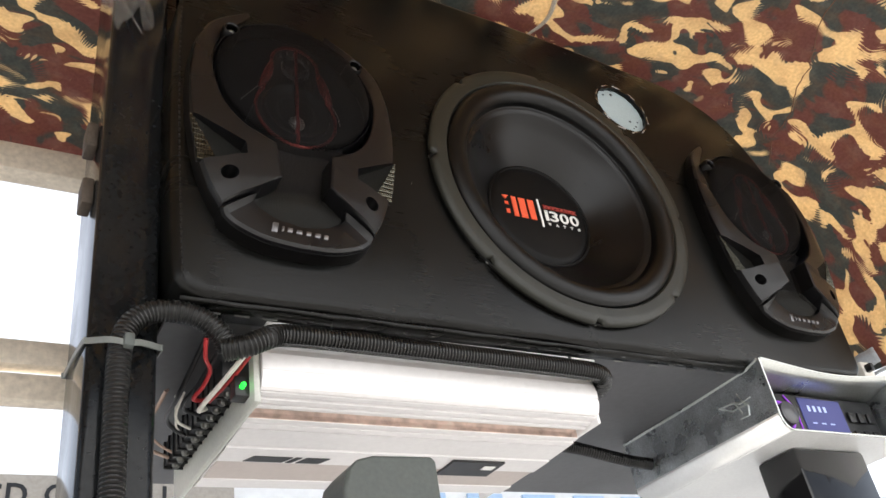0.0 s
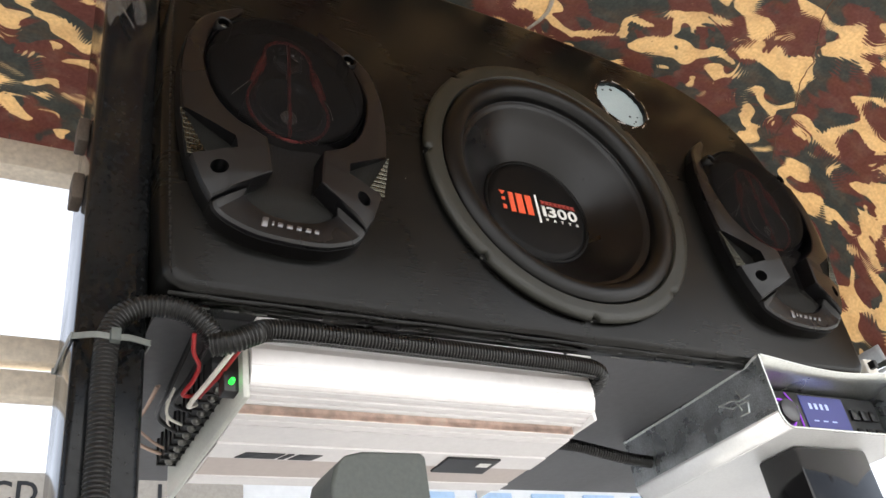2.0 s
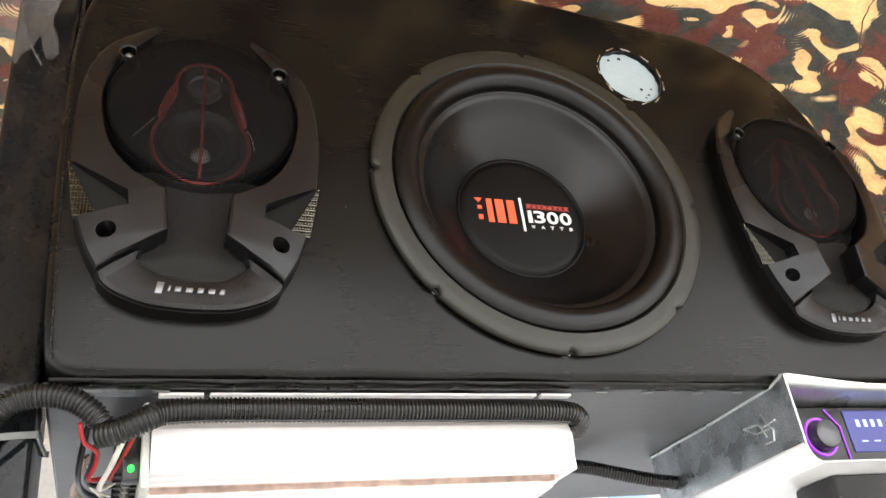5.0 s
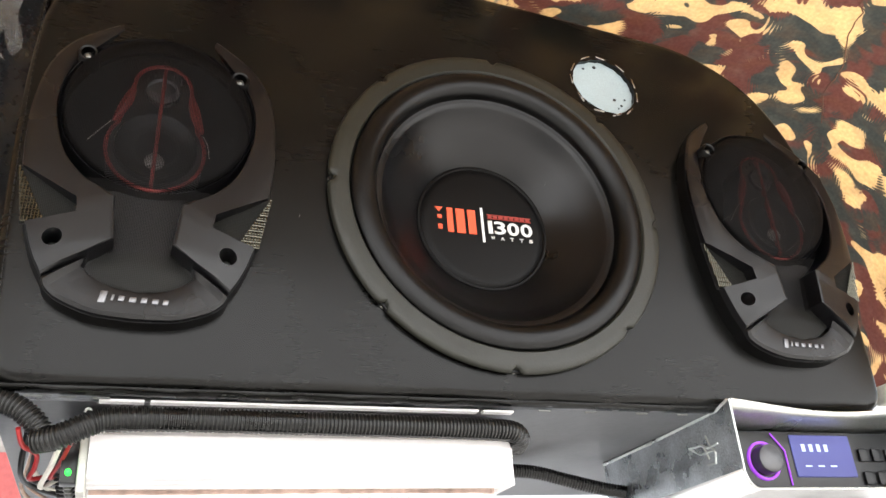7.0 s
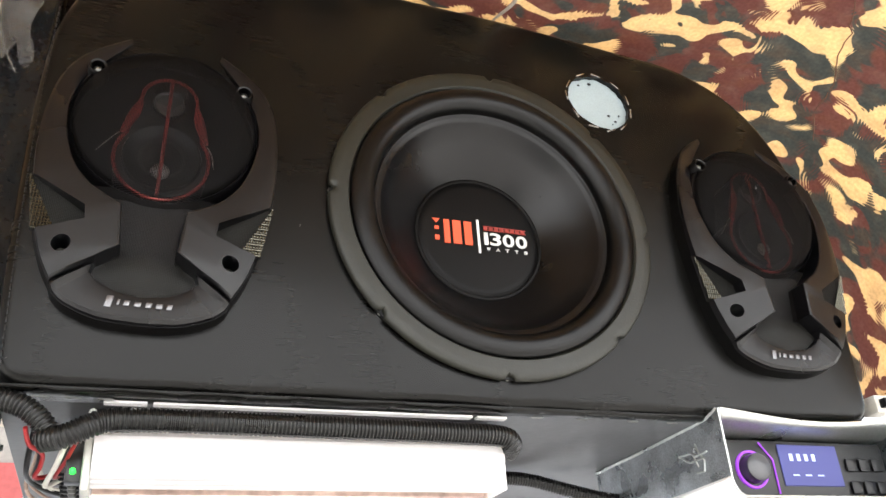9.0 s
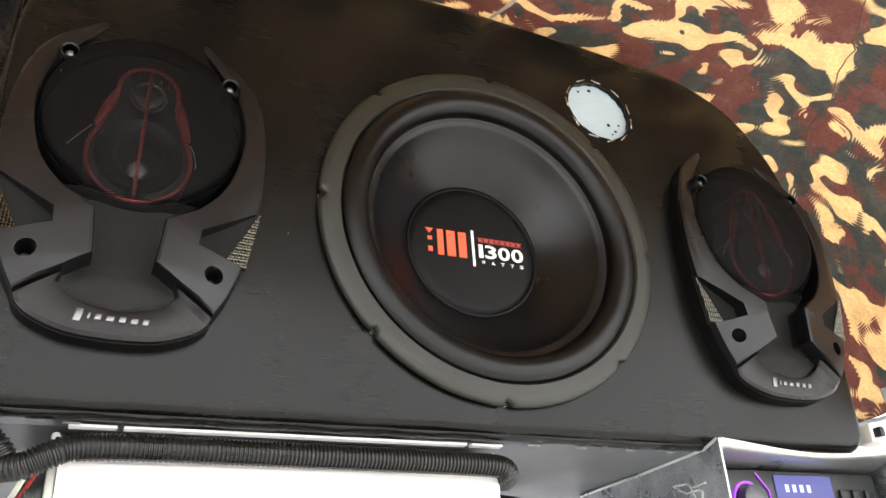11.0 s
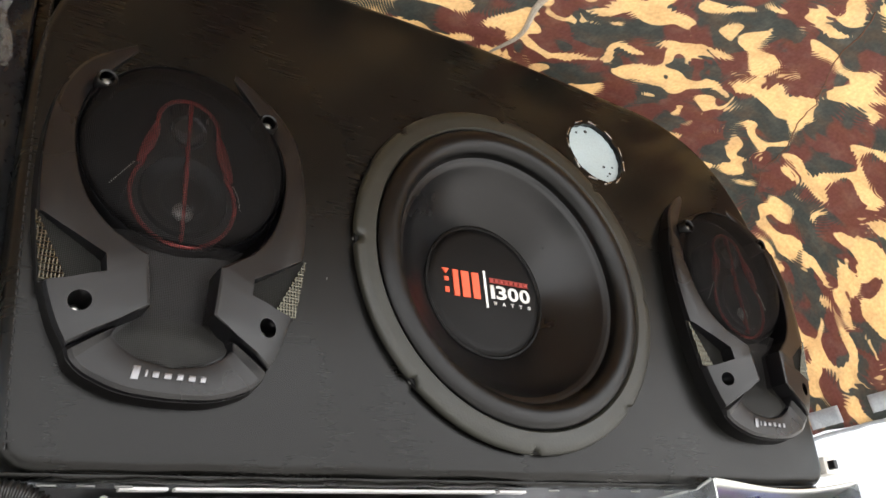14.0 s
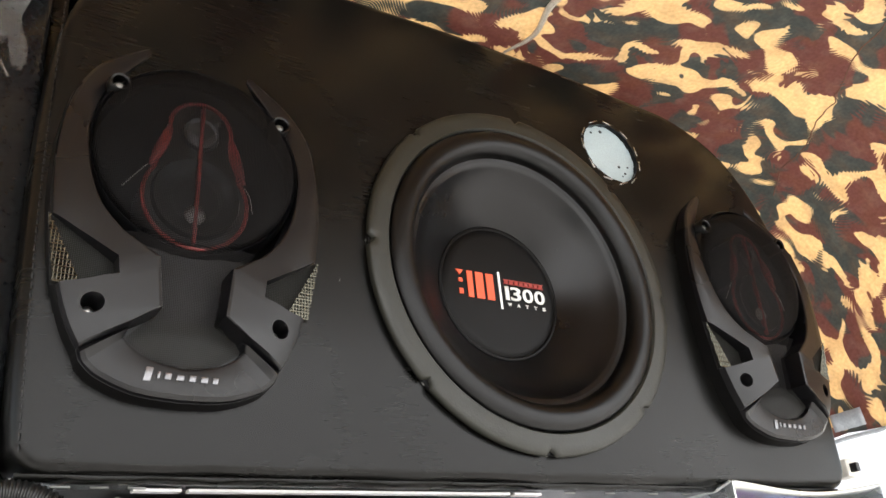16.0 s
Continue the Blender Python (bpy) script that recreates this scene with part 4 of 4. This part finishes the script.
    # printed logo as plain slanted shapes, and a dark window, on the lower face
    for x0, x1 in ((-0.2880, -0.2560), (-0.2530, -0.2480), (-0.2440, -0.2240)):
        lg = bmesh.new()
        low = [lg.verts.new((x, y, 1.6629)) for x, y in ((x0, 0.1385), (x1, 0.1385), (x1 + 0.006, 0.1275), (x0 + 0.006, 0.1275))]
        top = [lg.verts.new((v.co.x, v.co.y, 1.6642)) for v in low]
        lg.faces.new(low)
        for q in range(4):
            lg.faces.new((low[q], low[(q + 1) % 4], top[(q + 1) % 4], top[q]))
        part("logo_shape", lg, BLACK, A, smooth=False)
    win = part("window", box(-0.105, -0.050, 0.118, 0.152, 1.6618, 1.6642, 0.0006, seg=1), BLACK, A, "dark glossy window with a pale label")
    part("label", box(-0.068, -0.056, 0.126, 0.134, 1.6612, 1.6617), WHITE, win, "small white label", smooth=False)
    return A


amplifier()

# wiring at the terminal end
for pts, m, lab, r in (
    ([(-0.352, 0.018, 1.702), (-0.349, 0.030, 1.694), (-0.3415, 0.045, 1.692), (-0.3425, 0.058, 1.686), (-0.346, 0.070, 1.682), (-0.341, 0.076, 1.683), (-0.330, 0.080, 1.687)], REDWIRE, "red insulated wire curving to the terminals", 0.0016),
    ([(-0.322, 0.012, 1.697), (-0.327, 0.022, 1.690), (-0.332, 0.050, 1.685), (-0.339, 0.080, 1.678), (-0.330, 0.095, 1.686)], WHITEWIRE, "white insulated wire to the terminals", 0.0019),
    ([(-0.316, 0.014, 1.699), (-0.321, 0.025, 1.693), (-0.326, 0.045, 1.687), (-0.333, 0.070, 1.682), (-0.330, 0.085, 1.687)], REDWIRE, "thin red wire to the terminals", 0.0015),
    ([(-0.346, 0.03, 1.715), (-0.353, 0.08, 1.690), (-0.350, 0.13, 1.690), (-0.331, 0.150, 1.687)], BLACK, "black insulated wire to the terminals", 0.0020),
    ([(-0.340, 0.020, 1.700), (-0.344, 0.060, 1.690), (-0.347, 0.095, 1.686), (-0.330, 0.110, 1.687)], BLACK, "black insulated wire to the terminals", 0.0018),
    ([(-0.345, 0.100, 1.700), (-0.346, 0.118, 1.692), (-0.341, 0.130, 1.689), (-0.330, 0.136, 1.687)], WHITEWIRE, "pale twisted wire to the terminals", 0.0012),
    ([(-0.348, 0.112, 1.703), (-0.343, 0.130, 1.693), (-0.339, 0.142, 1.689), (-0.330, 0.150, 1.687)], WHITEWIRE, "pale twisted wire to the terminals", 0.0010),
    ([(-0.351, 0.130, 1.715), (-0.355, 0.150, 1.705), (-0.359, 0.170, 1.698), (-0.352, 0.185, 1.690), (-0.331, 0.200, 1.688)], COPPER, "clear insulated copper wire looping to the terminals", 0.0016),
    ([(-0.349, 0.132, 1.717), (-0.353, 0.152, 1.708), (-0.357, 0.172, 1.701), (-0.345, 0.180, 1.692), (-0.331, 0.188, 1.688)], COPPER, "clear insulated copper wire looping to the terminals", 0.0012),
):
    solid("wire", tube(spline(pts, 8), r, 8), m, lab, "wire", group="terminal wiring")

# corrugated conduits
solid("conduit", ribbed([(-0.4075, 0.0235, 0.9), (-0.4075, 0.0235, 1.3), (-0.4070, 0.0235, 1.60), (-0.4075, 0.0235, 1.66), (-0.4055, 0.022, 1.700), (-0.393, 0.020, 1.7165), (-0.375, 0.018, 1.7205), (-0.357, 0.016, 1.7165), (-0.343, 0.016, 1.706), (-0.336, 0.018, 1.695)], 0.0081, 0.0030), CONDUIT, "black corrugated conduit up the post", "conduit")
RUN = [(-0.341, 0.016, 1.6935), (-0.328, 0.010, 1.6945), (-0.314, 0.008, 1.7010), (-0.300, 0.010, 1.7065), (-0.26, 0.011, 1.7080), (-0.15, 0.011, 1.7072), (-0.05, 0.011, 1.7062), (-0.012, 0.013, 1.7055), (0.000, 0.020, 1.7020), (0.004, 0.036, 1.700)]
run = thing("conduit", (-0.15, 0.011, 1.70), "black corrugated split conduit along the amplifier", "conduit")
part("sleeve", ribbed(RUN, 0.0085, 0.0028), CONDUIT, run)
slit = resample(spline([(x, y - 0.0020, z - 0.0080) for x, y, z in RUN[3:8]], 10), 0.0017)
part("slit_edge", tube(slit, 0.0008, 6, [0.0012 if k % 2 else 0.0006 for k in range(len(slit))]), CONDUIT, run, "notched edge of the slit")
solid("cable_sleeve", ribbed([(-0.002, 0.200, 1.7080), (0.03, 0.199, 1.7135), (0.07, 0.197, 1.7165), (0.10, 0.194, 1.7140), (0.13, 0.186, 1.7045), (0.16, 0.180, 1.6960), (0.184, 0.172, 1.6900)], 0.0070, 0.0028), CONDUIT, "black corrugated cable sleeve into the steel bracket", "cable")


# ---- steel bracket and head unit ----
def bracket():
    B = thing("steel_bracket", (0.29, 0.09, 1.657), "bent galvanised steel bracket under the box", "bracket")
    for x, foot in ((0.1840, 1.6735), (0.4010, 1.657)):
        sheet = bmesh.new()
        outline = [(-0.006, foot), (0.205, foot), (0.205, 1.7250), (0.012, 1.7256), (0.0085, 1.7300), (-0.006, 1.7305)]
        a, b = [sheet.verts.new((x, y, z)) for y, z in outline], [sheet.verts.new((x + 0.0016, y, z)) for y, z in outline]
        sheet.faces.new(a)
        sheet.faces.new(list(reversed(b)))
        for q in range(len(a)):
            sheet.faces.new((a[q], b[q], b[(q + 1) % len(a)], a[(q + 1) % len(a)]))
        bmesh.ops.recalc_face_normals(sheet, faces=sheet.faces)
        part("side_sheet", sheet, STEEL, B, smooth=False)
    # added bend; its whitened curve stands in for the side sheet's low reflection
    bend = bmesh.new()
    arc = [(0.1960 - 0.0120 * math.cos(a), 1.6736 - 0.0170 * math.sin(a)) for a in (math.pi / 2 * k / 8 for k in range(9))]
    rows = [[bend.verts.new((x, y, z)) for y in (-0.006, 0.205)] for x, z in arc]
    for a, b in zip(rows, rows[1:]):
        bend.faces.new((a[0], a[1], b[1], b[0]))
    part("bend", bend, STEEL_GLARE, B, "rounded lower bend whitened to paint a reflection").modifiers.new("t", "SOLIDIFY").thickness = 0.0012
    part("floor_sheet", box(0.1961, 0.4009, -0.006, 0.205, 1.6560, 1.6576, 0.0005, seg=1), STEEL_GLARE, B, "steel floor sheet whitened to paint reflected ground light")
    t = bmesh.new()
    prev = None
    for k in range(17):
        x = 0.186 + 0.216 * k / 16
        sag = -0.009 * math.sin(math.pi * k / 16) ** 1.2
        row = [t.verts.new((x, y, z + sag * w)) for y, z, w in ((-0.007, 1.7305, 1), (0.010, 1.7262, 0.6), (0.030, 1.7205, 0.2), (0.202, 1.7222, 0.0))]
        if prev:
            for q in range(3):
                t.faces.new((prev[q], prev[q + 1], row[q + 1], row[q]))
        prev = row
    top = part("top_lip", t, STEEL_EDGE, B, "sagging bright top lip")
    top.modifiers.new("t", "SOLIDIFY").thickness = 0.0012
    part("edge", tube([(0.186 + 0.216 * k / 16, -0.0072, 1.7308 - 0.009 * math.sin(math.pi * k / 16) ** 1.2) for k in range(17)], 0.0011, 6), STEEL_EDGE, B)
    part("edge", tube([(0.1848, -0.0066, 1.7310), (0.1848, -0.0066, 1.6736)] + [(x + 0.0005, -0.0066, z + 0.0003) for x, z in arc], 0.0011, 6), STEEL_EDGE, B)
    part("edge", tube([(0.1848, -0.004, 1.7308), (0.1846, 0.012, 1.7262), (0.1844, 0.10, 1.7248), (0.1842, 0.205, 1.7248)], 0.0017, 6), STEEL_EDGE, B)
    part("edge", tube([(0.1962, -0.0066, 1.6568), (0.402, -0.0066, 1.6568)], 0.0011, 6), STEEL_EDGE, B)
    for line in (((0.0587, 1.7050), (0.0393, 1.7034), (0.0207, 1.6954), (0.0435, 1.6962), (0.0587, 1.7050)), ((0.0325, 1.7100), (0.0290, 1.7010), (0.0235, 1.6930), (0.0258, 1.6848), (0.0368, 1.6854)), ((0.0420, 1.7040), (0.0330, 1.6990), (0.0180, 1.7000)), ((0.0380, 1.7020), (0.0330, 1.6900)), ((0.0500, 1.7035), (0.0380, 1.6975))):
        part("weld_mark", tube([(0.1836, y, z) for y, z in line], 0.0009, 6), STEEL_EDGE, B)
    part("back_sheet", box(0.1858, 0.4008, 0.2030, 0.2045, 1.6578, 1.7248, 0.0004, seg=1), STEEL, B)
    part("grommet", revolve([(0.0085, -0.002), (0.0105, 0.0), (0.0085, 0.002)], (0, 0, 0), 20), BLACK, B)
    o = B.children[-1]
    o.data.transform(Matrix.Translation(Vector((0.1835, 0.172, 1.6900)) - B.location) @ Matrix.Rotation(radians(90), 4, "Z") @ Matrix.Translation(B.location))


bracket()


def head_unit():
    U = thing("car_radio", (0.30, 0.09, 1.66), "black car radio with lit violet display in the bracket", "car radio")
    part("body", box(0.212, 0.393, 0.040, 0.18, 1.661, 1.7145, 0.002), BLACK, U)
    f = part("face", box(0.210, 0.395, 0.030, 0.0395, 1.660, 1.7155, 0.003), BLACK, U, "glossy black front")
    part("display", box(0.270, 0.338, 0.0288, 0.0299, 1.674, 1.7115, 0.0005, seg=1), DISPLAY, f, "lit violet display")
    for k in range(4):
        part("display_mark", box(0.281 + 0.0085 * k, 0.2850 + 0.0085 * k, 0.0284, 0.0287, 1.6965, 1.7030), DISPLAY_TEXT, f, smooth=False)
    for k in range(3):
        part("display_mark", box(0.281 + 0.014 * k, 0.288 + 0.014 * k, 0.0284, 0.0287, 1.6830, 1.6843), DISPLAY_TEXT, f, smooth=False)
    kn = part("knob", revolve([(0.0, 0.017), (0.010, 0.0174), (0.0122, 0.019), (0.0128, 0.0295)], (0.237, 0, 1.688), 36), ACCENT, f, "round dark satin volume knob")
    part("ring_light", revolve([(0.0146, 0.0298), (0.0149, 0.0278), (0.0168, 0.0278), (0.0171, 0.0298)], (0.237, 0, 1.688), 40), RINGLIGHT, f, "lit violet ring round the knob")
    part("light_line", tube([(0.250, 0.029, 1.7125), (0.262, 0.029, 1.697), (0.262, 0.029, 1.667)], 0.0008, 6), RINGLIGHT, f)
    for k in range(3):
        for q in range(2):
            part("button", box(0.345 + 0.0155 * k, 0.357 + 0.0155 * k, 0.0272, 0.0299, 1.667 + 0.021 * q, 1.679 + 0.021 * q, 0.0012), GRILLE, f)


head_unit()

solid("support_post", box(0.236, 0.345, 0.030, 0.080, 0.0, 1.6558, 0.004), PAINT, "black painted support post below the bracket", "post")

# white plug with wires beyond the box corner
plug = thing("wire_plug", (0.405, 0.03, 1.75), "white plastic wire plug beside the box", "plug")
part("housing", box(0.396, 0.416, 0.02, 0.040, 1.744, 1.762, 0.002), WHITEWIRE, plug)
part("pin", box(0.400, 0.406, 0.012, 0.0205, 1.748, 1.757, 0.001), BLACK, plug)
part("lead", tube(spline([(0.405, 0.04, 1.753), (0.415, 0.09, 1.742), (0.40, 0.16, 1.728), (0.385, 0.21, 1.71)], 8), 0.002, 8), BLACK, plug)

# grey moulded block before the amplifier
blk = bmesh.new()
prof = [(-0.2735, 1.40), (-0.2735, 1.588), (-0.2700, 1.600), (-0.2620, 1.6085), (-0.2500, 1.6115), (-0.2060, 1.6125), (-0.2030, 1.6095), (-0.2030, 1.40)]
join(blk, plate([prof], -0.012, 0.03))
ob = solid("seat_handle", blk, GREYPLASTIC, "grey moulded plastic handle with rounded top", "handle")
bv = ob.modifiers.new("b", "BEVEL")
bv.width, bv.segments, bv.limit_method = 0.003, 3, "ANGLE"
# its stand down to the ground
solid("handle_stand", box(-0.262, -0.214, -0.004, 0.022, 0.0, 1.402, 0.004), PAINT, "black painted stand below the grey handle", "stand")

# torn clear film hanging at the top of the post
fm = thing("plastic_film", (-0.42, 0.034, 2.0), "torn clear plastic film on the post", "film")
film = bmesh.new()
tube(spline([(-0.420, 0.036, 2.04), (-0.413, 0.033, 2.02), (-0.407, 0.031, 2.006), (-0.402, 0.032, 1.997)], 6), 0.0008, 6, bm=film)
part("thread", film, FILM, fm)
sh = bmesh.new()
rows = []
for i in range(13):
    rows.append([sh.verts.new((-0.440 + 0.045 * i / 12 + 0.004 * math.sin(j * 1.3), 0.034 - 0.010 * noise.noise(Vector((i * 0.6, j * 0.7, 1))), 2.012 + 0.09 * j / 8 + (0.012 * math.sin(i * 0.9) + 0.006 * math.sin(i * 2.3)) * (1 - j / 8))) for j in range(9)])
for p, q in zip(rows, rows[1:]):
    for j in range(8):
        sh.faces.new((p[j], p[j + 1], q[j + 1], q[j]))
part("sheet", sh, FILM, fm)
